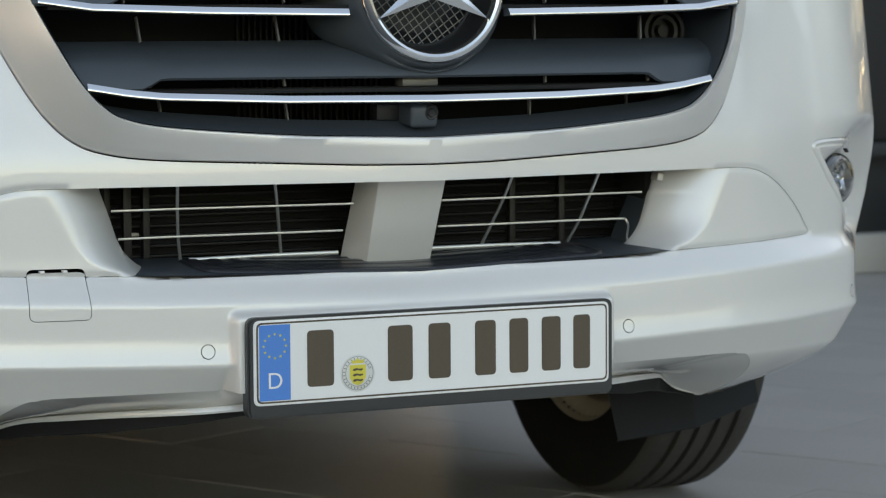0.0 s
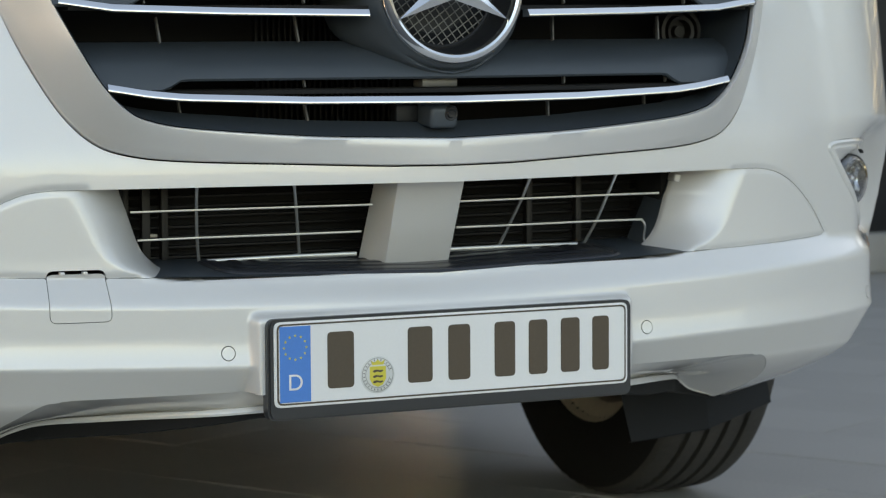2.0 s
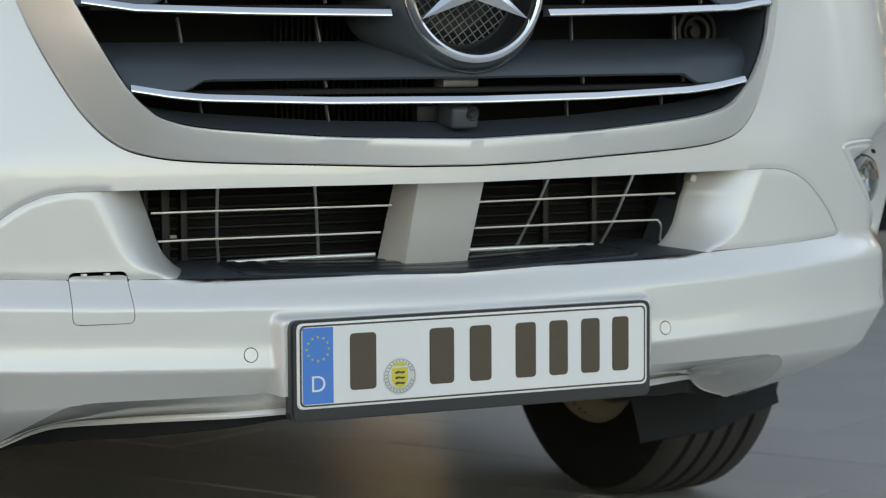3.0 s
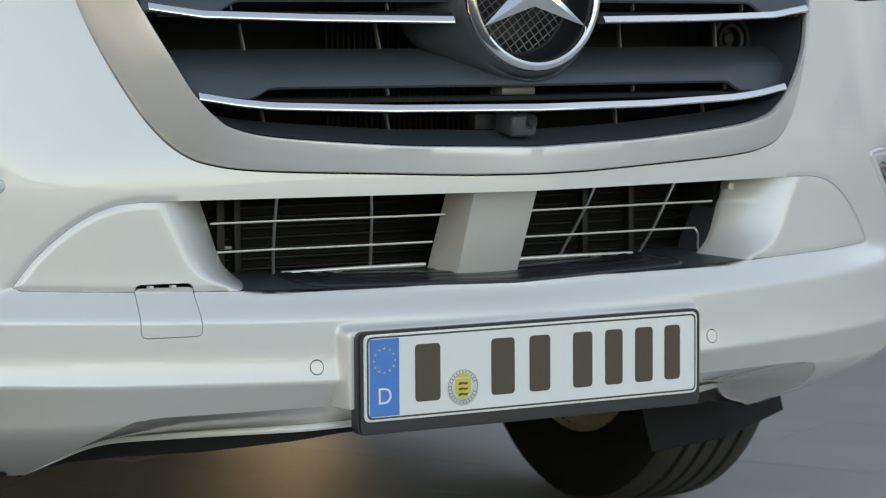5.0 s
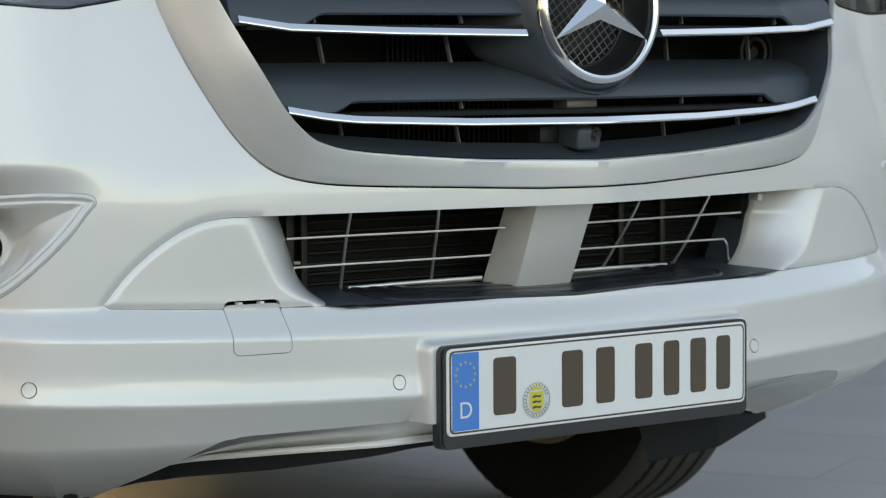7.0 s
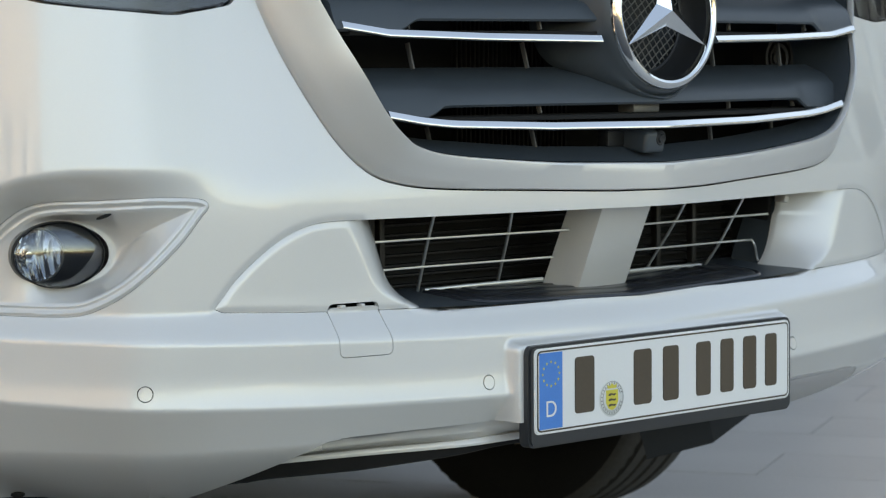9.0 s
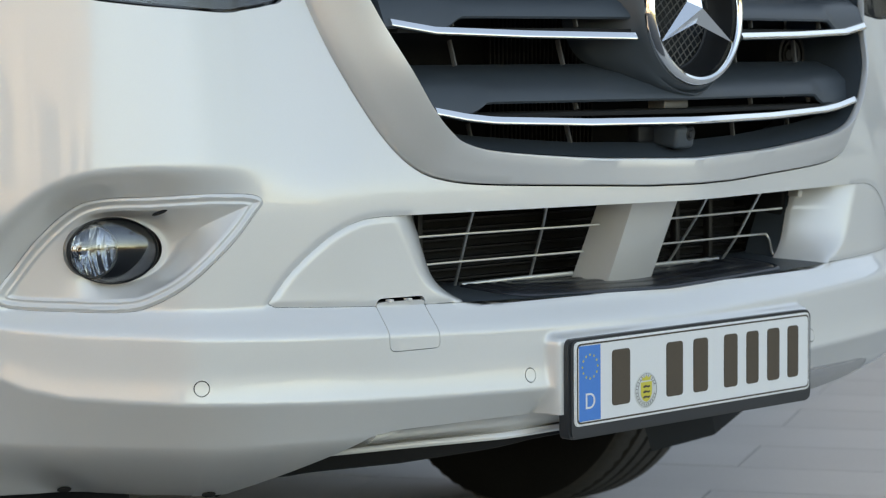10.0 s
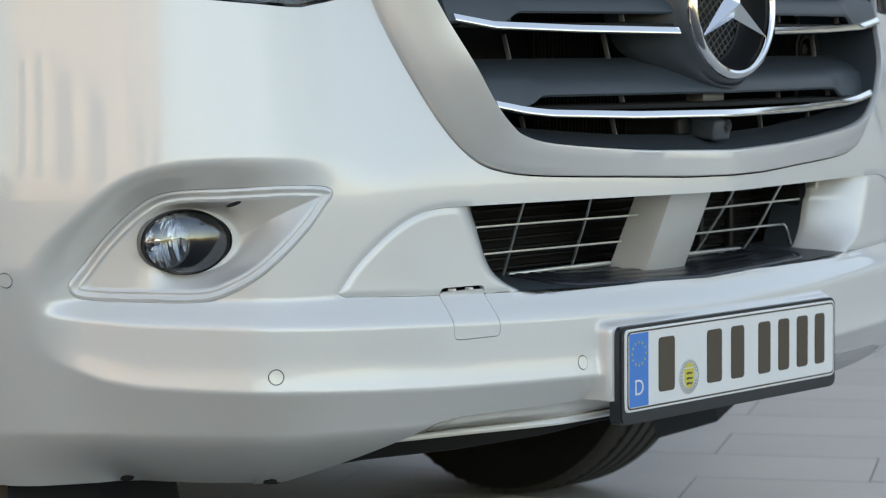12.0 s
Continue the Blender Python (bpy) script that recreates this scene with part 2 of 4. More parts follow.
def insert_edge(z):
    return np.polyval(SCOOP, (np.clip(z, .512, .64) - .58) * 20)


def axis(*runs):
    return np.unique(np.concatenate([np.arange(a, b + st / 2, st) for a, b, st in runs]).round(5))


def smooth_along(F, k):
    ker = np.exp(-np.linspace(-2, 2, 2 * k + 1) ** 2)
    ker /= ker.sum()
    P = np.pad(F, [(k, k), (0, 0)], mode="edge")
    return np.apply_along_axis(lambda v: np.convolve(v, ker, "valid"), 0, P)


def blur(F, k):
    ker = np.exp(-np.linspace(-2, 2, 2 * k + 1) ** 2)
    ker /= ker.sum()
    for ax in (0, 1):
        P = np.pad(F, [(k, k) if i == ax else (0, 0) for i in (0, 1)], mode="edge")
        F = np.apply_along_axis(lambda v: np.convolve(v, ker, "valid"), ax, P)
    return F


def chin_edge(z):
    return table(z, (.26, .684), (.268, .682), (.278, .674), (.298, .648), (.328, .602), (.343, .578), (.353, .562), (.362, .545), (.3655, .520), (.369, .50), (.40, .50))


def front_depth(S, Z):
    """How far the painted front stands out from the plan line."""
    A = np.abs(S)
    x, y, nx, ny = base(A)
    face = -.005 + .17 * np.sqrt(x * x + .0009) + 1.5 * np.maximum(0, x - .55) ** 2
    low = (y - face) / np.abs(ny)
    low = np.maximum(low, -.036)
    low = np.where(Z < .6, np.minimum(low, -.025), low)
    up = low + (.030 - low) * sm(.60, .95, A)
    pocket = low + (-.018 - low) * sm(.52, .83, A)
    lean = table(A, (.0, .26), (.6, .26), (.9, .10), (1.5, .06))
    rise = .012 * np.log1p(np.exp(np.clip((Z - .67) / .012, -30, 30)))
    up = smooth_along(up - lean * rise, 14)
    pocket = smooth_along(pocket - lean * rise, 10)
    m = sm(-.024, .022, inside(A, Z, POCKET) - .002)
    F = up * (1 - m) + pocket * m
    back, hi, lo, bev = (table(A, (0, .507), (.366, .517), (.55, .5225), (.69, .528), (.9, .530), (1.05, .530), (1.5, .53)),
                         table(A, (0, .472), (.368, .480), (.6, .489), (.78, .494), (.95, .499), (1.05, .508), (1.2, .515)),
                         table(A, (.25, .400), (.3, .401), (.55, .409), (.75, .416), (.86, .419), (.95, .424), (1.0, .433), (1.058, .455), (1.095, .482), (1.12, .50), (1.5, .50)), .365)
    t = np.clip((back - Z) / (back - hi), 0, 1)
    F = F * (1 - .35 * t - .65 * t * t * (3 - 2 * t))
    t = np.clip((lo - Z) / (lo - bev), 0, 1)
    flare = .006 - .0035 * sm(.6, .9, A)
    F = F + flare * np.clip((lo + .042 - Z) / .042, 0, 1) ** 2 * (Z >= lo) + np.where(Z < lo, flare - .030 * t, 0)
    d = np.maximum(0, bev - Z)
    corner = -.1685 * (d / .085) ** 1.42 * (1 - .6 * sm(1.0, 1.2, A))
    F = F + corner
    outer = np.where(Z > .57, .030 - lean * rise, .030 - .054 * np.clip((.57 - Z) / .205, 0, 1) ** 1.2) + corner
    wrap = sm(1.015, 1.095, A)
    F = F * (1 - wrap) + outer * wrap
    pad = np.minimum(inside(A, Z, round_corners([(-.3, .30), (.281, .30), (.281, .470), (-.3, .470)], .012)), .006) / .006
    F = np.where(pad > 0, np.maximum(F, F + (y - .010 - F) * np.clip(pad, 0, 1)), F)
    F = blur(F, 2) - .0024 * np.exp(-(from_line(A, Z, GROOVE) / .0042) ** 2)
    # air intake: the sides sweep in below the lip
    u = np.clip((insert_edge(Z) - A) / (insert_edge(Z) - opening_edge(Z)), 0, 1.3)
    F = F - np.where((Z < LIP) & (Z > .512), .067 * u ** 1.9, 0) * sm(.512, .520, Z)
    return F


def shell(name, sl, zl, depth, keep, mat, parent, rim=0.012, label="", smooth=40):
    """A piece of the front: the part of a (length, height) grid where keep is above zero, with its edges turned in."""
    S, Z = np.meshgrid(sl, zl, indexing="ij")
    F = depth(S, Z)
    D = keep(S, Z)
    D = np.where(np.abs(D) < 1e-6, 1e-6, D)
    bx, by, nx, ny = base(S)
    P = np.stack([bx + nx * F, by + ny * F, Z], -1).reshape(-1, 3)
    IN = np.stack([-nx, -ny, 0 * nx], -1).reshape(-1, 3)
    n, m = S.shape
    idx = np.arange(n * m).reshape(n, m)
    quads = np.stack([idx[:-1, :-1], idx[1:, :-1], idx[1:, 1:], idx[:-1, 1:]], -1).reshape(-1, 4)
    Df = D.reshape(-1)
    good = Df[quads] > 0
    faces = [tuple(q) for q in quads[good.all(1)]]
    cut, extra, ein = {}, [], []
    for q, g in zip(quads[good.any(1) & ~good.all(1)], good[good.any(1) & ~good.all(1)]):
        poly = []
        for k in range(4):
            i, j = int(q[k]), int(q[(k + 1) % 4])
            if g[k]:
                poly.append(i)
            if g[k] != g[(k + 1) % 4]:
                key = (min(i, j), max(i, j))
                if key not in cut:
                    t = Df[key[0]] / (Df[key[0]] - Df[key[1]])
                    cut[key] = n * m + len(extra)
                    extra.append(P[key[0]] * (1 - t) + P[key[1]] * t)
                    ein.append(IN[key[0]])
                poly.append(cut[key])
        if len(poly) > 2:
            faces.append(tuple(poly))
    V = np.vstack([P, np.array(extra).reshape(-1, 3)])
    I = np.vstack([IN, np.array(ein).reshape(-1, 3)])
    if rim:
        edges = {}
        for f in faces:
            for a, b in zip(f, f[1:] + f[:1]):
                edges[(a, b)] = edges.get((a, b), 0) + 1
        back, more = {}, []
        for (a, b) in [e for e in edges if (e[1], e[0]) not in edges]:
            for v in (a, b):
                if v not in back:
                    back[v] = len(V) + len(more)
                    more.append(V[v] + I[v] * rim)
            faces.append((b, a, back[a], back[b]))
        V = np.vstack([V, np.array(more).reshape(-1, 3)])
    used = np.unique(np.concatenate([np.array(f) for f in faces]))
    remap = np.full(len(V), -1)
    remap[used] = np.arange(len(used))
    return mesh_ob(name, V[used], [tuple(int(remap[i]) for i in f) for f in faces], mat, parent, label, smooth)


# ---- ground ----
GZ = -.015
ground = mesh_ob("ground", [(-600, -600, GZ - .014), (600, -600, GZ - .014), (600, 600, GZ - .014), (-600, 600, GZ - .014)], [(0, 1, 2, 3)], ASPHALT, smooth=0)
tagged(ground, "grey asphalt and paved yard", "ground", kind="structure")


def grass_bank(rings, mat, label):
    """A ring of ground that rises away from the yard, from (radius, height) pairs."""
    n = 96
    v = [(r * math.cos(2 * math.pi * k / n), r * math.sin(2 * math.pi * k / n), z) for r, z in rings for k in range(n)]
    f = [(q * n + k, q * n + (k + 1) % n, (q + 1) * n + (k + 1) % n, (q + 1) * n + k) for q in range(len(rings) - 1) for k in range(n)]
    return tagged(mesh_ob("field", v, f, mat), label, "field", kind="structure")


grass_bank([(34, GZ - .006), (50, .3), (70, 1.1), (92, 2.3), (112, 3.0)], GRASS, "dry yellow grass field rising beyond the yard")

# far woods all round the field
rng = np.random.default_rng(4)
wv, wf = [], []
for k in range(9000):
    a, r = rng.uniform(0, 2 * math.pi), 95 + rng.uniform(-5, 5)
    top = 5.5 + 2.5 * math.sin(a * 9) + 1.6 * math.sin(a * 23 + 1) + 1.0 * math.sin(a * 61)
    c = np.array([r * math.cos(a), r * math.sin(a), top * rng.uniform(0.0, 1.0) ** .8])
    for q in range(2):
        e1, e2 = rng.normal(size=3), rng.normal(size=3)
        e1, e2 = e1 / np.linalg.norm(e1) * rng.uniform(.5, 1.2), e2 / np.linalg.norm(e2) * rng.uniform(.4, .9)
        n = len(wv)
        wv += [c - e1, c + e2, c + e1, c - e2]
        wf.append((n, n + 1, n + 2, n + 3))
tagged(mesh_ob("far_woods", wv, wf, LEAF, smooth=0), "dark green woods round the field", "woods", kind="stuff")

# olive-yellow hedge beyond the paving; its unseen height added to block low sky glare
wv, wf = [], []
for k in range(7000):
    a, r = radians(rng.uniform(46, 78)), rng.uniform(20.0, 22.5)
    top = 6.6 + .7 * math.sin(a * 21) + .4 * math.sin(a * 57 + 1)
    c = np.array([r * math.sin(a), r * math.cos(a), top * rng.uniform(0.02, 1.0)])
    for q in range(2):
        e1, e2 = rng.normal(size=3), rng.normal(size=3)
        e1, e2 = e1 / np.linalg.norm(e1) * rng.uniform(.10, .24), e2 / np.linalg.norm(e2) * rng.uniform(.08, .18)
        n = len(wv)
        wv += [c - e1, c + e2, c + e1, c - e2]
        wf.append((n, n + 1, n + 2, n + 3))
tagged(mesh_ob("tall_hedge", wv, wf, HEDGE, smooth=0), "olive-yellow hedge beyond the paving, made tall to block low sky", "hedge", kind="stuff")

# ---- the van ----
van = new("van")
tagged(van, "silver-white panel van parked on grey paving, dark grille with chrome bars", "van")

SL = axis((-1.49, -1.13, .006), (-1.13, 1.13, .0025), (1.13, 1.49, .006))
ZL = axis((.2625, .72, .0025), (.72, 1.04, .004))


def ring_length(x, y):
    s = np.interp(x, Q[:, 0], QS)
    for _ in range(3):
        bx, by, nx, ny = base(s)
        s = s + (x - (bx + nx * (by - y)))
    return s


def seam(line, grow):
    """The half outline of the grille opening, closed far above, widened by grow."""
    L = spline([(ring_length(x, y), z) for x, y, z in line], 8)
    T = np.gradient(L, axis=0)
    T /= np.hypot(*T.T)[:, None]
    return np.vstack([L + np.stack([T[:, 1], -T[:, 0]], 1) * grow, [(L[-1][0], 1.3), (-.5, 1.3), (-.5, L[0][1] - grow)]])


SENSORS = [(.3105, .420), (.786, .437), (1.109, .555)]


def bumper_keep(S, Z):
    A = np.abs(S)
    x, y, nx, ny = base(A)
    D = np.minimum(Z - .2715 - .009 * sm(.9, 1.12, A), np.maximum(Z - .366, A - chin_edge(Z)))
    D = np.minimum(D, -inside(A, Z, seam(RING_OUT, .002)))
    D = np.minimum(D, -np.minimum(np.minimum(LIP - Z, Z - (.509 + .028 * A)), opening_edge(Z) - A))
    D = np.minimum(D, -inside(A, Z, INSERT))
    D = np.minimum(D, -inside(A, Z, BEZEL) - .005)
    D = np.minimum(D, -inside(A, Z, HEADLAMP))
    D = np.minimum(D, np.where(S < 0, -inside(A, Z, FLAP), 1))
    for s, z in SENSORS:
        D = np.minimum(D, np.hypot(A - s, Z - z) - .0098)
    return np.minimum(D, np.where(A > 1.1, np.hypot(y - 1.08, Z - .345) - .385, 1))


shell("bumper", SL, ZL, front_depth, bumper_keep, PAINT, van, label="silver-white painted bumper and nose panel")



def front_point(s, f, z):
    bx, by, nx, ny = base(float(s))
    return (float(bx + nx * f), float(by + ny * f), float(z))


def spread(P, n):
    """n points at even steps along a line."""
    P = np.asarray(P, float)
    w = np.concatenate([[0], np.cumsum(np.linalg.norm(np.diff(P, axis=0), axis=1))])
    return np.stack([np.interp(np.linspace(0, w[-1], n), w, P[:, k]) for k in range(3)], 1)


# the chin: from the bumper's lower edge the paint runs back to a thin lip that sweeps to the corners
mirror = np.array([-1, 1, 1])
edge = []
for a in np.linspace(0, .51, 60):
    y0 = float(base(a)[1])
    edge.append(front_point(a, (y0 - .012) * (1 - float(sm(.274, .290, np.array(a)))) - .0245 * float(sm(.274, .290, np.array(a))), .3675))
edge += [front_point(chin_edge(z), -.0245 - .1685 * (max(0, .365 - z) / .085) ** 1.42, z) for z in np.linspace(.3655, .2722, 28)]
lip = spline([(0, .060, .336), (.15, .060, .336), (.25, .064, .335), (.30, .080, .332), (.345, .114, .328), (.390, .152, .324), (.440, .200, .318), (.490, .250, .311), (.518, .282, .300), (.550, .304, .284), edge[-1]], 8)
edge, lip = spread(edge, 121) + np.array([0, .001, 0]), spread(lip, 121)
fade = 1 - np.linspace(0, 1, 121)[:, None] ** 6
nook = lip + (np.array([0, .010, .0085]) + sm(.27, .36, lip[:, :1]) * np.array([-.006, .003, 0])) * fade
rows = [edge * (1 - k) + nook * k for k in np.linspace(0, 1, 9)]
rows += [lip + np.array([0, .002, .0085]) * fade, lip + np.array([0, 0, .0065]) * fade, lip + np.array([0, -.001, .003]) * fade, lip, lip + np.array([0, .012, .002])]
loft("chin", [np.vstack([(r * mirror)[:0:-1], r]) for r in rows], PAINT, van, "recessed painted chin with a thin bright lower lip", smooth=28)
thick = np.interp(lip[:, 0], (0, .25, .30, .40, .50, .56), (.004, .006, .010, .018, .018, .002))[:, None] * np.array([0, 0, 1])
rows = [lip + np.array([0, .010, .001]), lip + np.array([0, .012, -.001]) - thick, lip + np.array([0, .020, -.004]) - thick, lip * np.array([.95, 0, 0]) + np.array([0, .55, .285]), lip * np.array([.95, 0, 0]) + np.array([0, 1.2, .28])]
loft("undertray", [np.vstack([(r * mirror)[:0:-1], r]) for r in rows], VOID, van, "black plastic undertray")

# tow eye cover with a slotted top edge
SLF, ZLF = axis((-.545, -.445, .002)), axis((.460, .540, .002))


def sampled(S, Z):
    """The front's depth read from the large grid, for pieces that lie in it."""
    i = np.clip(np.interp(S, SL, np.arange(len(SL))), 0, len(SL) - 1.001)
    j = np.clip(np.interp(Z, ZL, np.arange(len(ZL))), 0, len(ZL) - 1.001)
    a, b = i.astype(int), j.astype(int)
    u, v = i - a, j - b
    G = BIG
    return G[a, b] * (1 - u) * (1 - v) + G[a + 1, b] * u * (1 - v) + G[a, b + 1] * (1 - u) * v + G[a + 1, b + 1] * u * v


BIG = front_depth(*np.meshgrid(SL, ZL, indexing="ij"))
shell("tow_cover", SLF, ZLF, sampled, lambda S, Z: inside(np.abs(S), Z, FLAP) - np.where(Z > .525, .0048, .0009), PAINT, van, .008, "square painted towing-eye cover")

for s in (-.486, -.515):
    bx, by, nx, ny = base(s)
    part("tab", rounded_box(.006, .010, .004, .001, pose(float(bx), float(by) + .027, .5275)), PAINT, van)
for sg in (-1,):
    for s, z in ((.735, .2785), (1.03, .286)):
        bx, by, nx, ny = base(sg * s)
        f = -.022 - .1685 * ((.365 - z) / .085) ** 1.42 * (1 - .6 * float(sm(1.0, 1.2, np.array(s))))
        part("clip", lathe([(0, .003), (.6, .0025), (1, 0), (1, -.004), (0, -.004)], pose(float(bx + nx * f), float(by + ny * f) - .004, z, 60, 0, sg * 30) @ Matrix.Diagonal((.009, .003, 1, 1)), 16), VOID, van, "dark fastener at the lower edge")
def insert_keep(S, Z):
    A = np.abs(S)
    D = inside(A, Z, INSERT) - .0006
    D = np.minimum(D, A - opening_edge(Z))
    return np.minimum(D, np.where(S < 0, -inside(A, Z, FLAP), 1))


for sg in (-1, 1):
    shell("intake_insert", np.sort(sg * axis((.32, .70, .0025))), axis((.510, .6335, .0025)), lambda S, Z: sampled(S, np.minimum(Z, .6285)) - .0010 * sm(.515, .55, Z), insert_keep, PAINT, van, .008, "painted side insert of the air intake")
    for s, z in SENSORS:
        g = axis((sg * s - .012, sg * s + .012, .0012))
        h = axis((z - .012, z + .012, .0012))
        shell("parking_sensor", g, h, lambda S, Z: sampled(S, Z) + .0005, lambda S, Z: .0085 - np.hypot(S - sg * s, Z - z), PAINT, van, .008, "round painted parking sensor")


# fog lamp surrounds
LAMP = (.8065, .2605, .599)
lamp_s = float(min(np.linspace(.75, 1.05, 301), key=lambda v: math.hypot(*(np.array(LAMP[:2]) - [float(base(v)[0] - .05 * base(v)[2]), float(base(v)[1] - .05 * base(v)[3])]))))


def bezel_depth(S, Z):
    """From the raised double rim the recess runs in to the plane of the lamp."""
    A = np.abs(S)
    d = inside(A, Z, BEZEL) + .005
    F = sampled(S, Z)
    bx, by, nx, ny = base(A)
    mx, my = math.sin(radians(26)), -math.cos(radians(26))
    plane = (-.0025 - (bx - LAMP[0]) * mx - (by - LAMP[1]) * my) / np.maximum(.5, nx * mx + ny * my)
    far = np.maximum(0, np.hypot((A - lamp_s) / .057, (Z - LAMP[2]) / .0402) - 1) * .05
    near = np.maximum(0, d - .016)
    w = near / (near + far + 1e-6)
    w = 1 - (1 - w) ** 1.4
    rim = .0026 * np.exp(-((d - .0045) / .0022) ** 2) + .0020 * np.exp(-((d - .0125) / .002) ** 2) - .002 * sm(.006, .012, d)
    gap = np.clip((F - plane) / .008, -20, 20)
    return F + rim - .008 * np.log1p(np.exp(gap)) * w


for sg in (-1, 1):
    g = axis((.685, 1.05, .0012)) * sg
    bez = shell("fog_lamp_surround", np.sort(g), axis((.52, .672, .0012)), bezel_depth, lambda S, Z: np.minimum(inside(np.abs(S), Z, BEZEL) + .0044, (np.hypot((np.abs(S) - lamp_s) / .0505, (Z - LAMP[2]) / .0375) - 1) * .045), PAINT, van, .006, "painted fog lamp recess with a double rim")
    lamp = new("fog_lamp")
    lamp.parent = van
    tagged(lamp, "oval clear-glass fog lamp with a black gasket")
    M = pose(sg * LAMP[0], LAMP[1], LAMP[2], 90, 0, sg * 26) @ pose(0, 0, .003)
    E = M @ Matrix.Diagonal((.0540, .0392, 1, 1))
    part("lens", lathe([(0, .015), (.3, .0143), (.55, .012), (.75, .009), (.9, .005), (1, .0), (1, -.003), (.9, .002), (.75, .006), (.55, .009), (.3, .0113), (0, .012)], E, 64), LENS, lamp, "clear bulging glass lens")
    part("gasket", lathe([(.985, .0005), (1.0, .002), (1.022, .001), (1.03, -.004), (1.03, -.014), (.985, -.014), (.985, .0005)], E, 64), BLACK, lamp, "black rubber gasket")
    part("bowl", lathe([(.985, -.004), (.93, -.02), (.75, -.038), (.4, -.050), (.15, -.054), (0, -.054)], E), VOID, lamp, "black lamp bowl")
    # the silvered dish: upright flutes round a capped bulb, closed by a toothed ring
    D = M @ pose(sg * .0255, 0, 0)
    dish = lathe([(.0295, -.007)] + [(.0295 * math.sqrt(k), -.040 + .033 * k) for k in np.linspace(.95, .02, 15)] + [(0, -.041)], None, 72)
    for v in dish.verts:
        v.co.z += .0030 * abs(math.sin(v.co.x * math.pi / .0088 + .4)) * min(1, math.hypot(v.co.x, v.co.y) / .012)
    dish.transform(D)
    part("reflector", dish, REFLECTOR, lamp, "fluted silvered reflector dish", smooth=50)
    part("bulb", lathe([(0, -.010), (.004, -.0105), (.0065, -.013), (.007, -.022), (.010, -.024), (.0105, -.045), (0, -.045)], D @ pose(sg * .008, 0, 0), 20), REFLECTOR, lamp, "bulb with a bright cap")
    part("inner_ring", lathe([(.0292, -.006), (.031, -.0045), (.0325, -.006), (.0325, -.016), (.0292, -.016), (.0292, -.006)], D, 48), MESH, lamp)
    for k in range(22):
        a = radians(-75 + 150 * k / 21) + (math.pi if sg > 0 else 0)
        part("ring_tooth", rounded_box(.0030, .0012, .0012, .0003, D @ pose(.0278 * math.cos(a), .0278 * math.sin(a), -.0065, 0, 0, math.degrees(a)), 1), REFLECTOR, lamp)
    part("adjuster_hole", lathe([(0, .0), (.6, .0006), (1, 0), (1, -.004), (0, -.004)], pose(sg * .787, .1965, .646, 90, sg * 18, sg * 42) @ Matrix.Diagonal((.0095, .0022, 1, 1)), 20), VOID, bez, "small dark adjuster hole")
    # head lamp
    g = axis((.62, 1.12, .004)) * sg
    hl = shell("headlamp", np.sort(g), axis((.875, 1.04, .003)), lambda S, Z: sampled(S, np.minimum(Z, 1.035)) - .003, lambda S, Z: inside(np.abs(S), Z, HEADLAMP) - .004, GLASS, van, .01, "dark headlamp behind clear glass")
    shell("headlamp_housing", np.sort(g), axis((.875, 1.04, .006)), lambda S, Z: sampled(S, np.minimum(Z, 1.035)) - .02, lambda S, Z: inside(np.abs(S), Z, HEADLAMP) + .004, GLOSS, hl, 0, "black headlamp housing")

# ---- the grille ----
RO = np.array([(x, -.005 + .17 * math.sqrt(x * x + .0009) + 1.5 * max(0, x - .55) ** 2 + .26 * max(0, z - .67), z) for x, y, z in RING_OUT])
RI = np.array(RING_IN)
RO = spline(np.vstack([(RO * mirror)[:0:-1], RO]), 8)
RI = spline(np.vstack([(RI * mirror)[:0:-1], RI]), 8)
y1 = np.array([0, 1, 0])
rows = []
for k, off in ((0, .016), (0, .002), (.012, -.001), (.05, -.003), (.3, -.0035), (.6, -.003), (.9, -.0035), (.97, -.002), (1.0, .002), (1.0, .010)):
    rows.append(RO * (1 - k) + RI * k + y1 * off)
loft("grille_surround", rows, SATIN, van, "satin silver grille surround")
inner = RI * np.array([.992, 1, 1])
up = np.array([0, 0, 1]) * (1 - sm(.70, .76, RI[:, 2]))[:, None]
loft("grille_frame", [inner + y1 * .008 + up * .001, inner + y1 * .03 + up * .008, inner + y1 * .055 + up * .020, inner + y1 * .06 + up * .016, inner + y1 * .14 + up * .0], GREY, van, "dark grey inner frame of the grille")


def nose(x, slope=.14, y0=-.004):
    return y0 + slope * abs(x)


def stations(a, b, n):
    v = np.linspace(a, b, n)
    return np.unique(np.append(v, 0.0)) if a < 0 < b else v


low = [(x, -.006 + .140 * math.sqrt(x * x + .0012), table(abs(x), (0, .741), (.2, .7425), (.36, .748), (.405, .7525), (.458, .7615))) for x in stations(-.457, .457, 61)]
loft("chrome_bar", wedge(low), CHROME, van, "slim chrome grille bar", caps=True, closed=True)
for sg in (-1, 1):
    hi = [(sg * x, .0154 - .163 * .1155 + .163 * x, table(x, (.1, .854), (.3, .857), (.445, .8615), (.522, .8725), (.54, .875))) for x in stations(.1155, .513, 36)]
    loft("chrome_bar", wedge(hi), CHROME, van, "slim chrome grille bar", caps=True, closed=True)

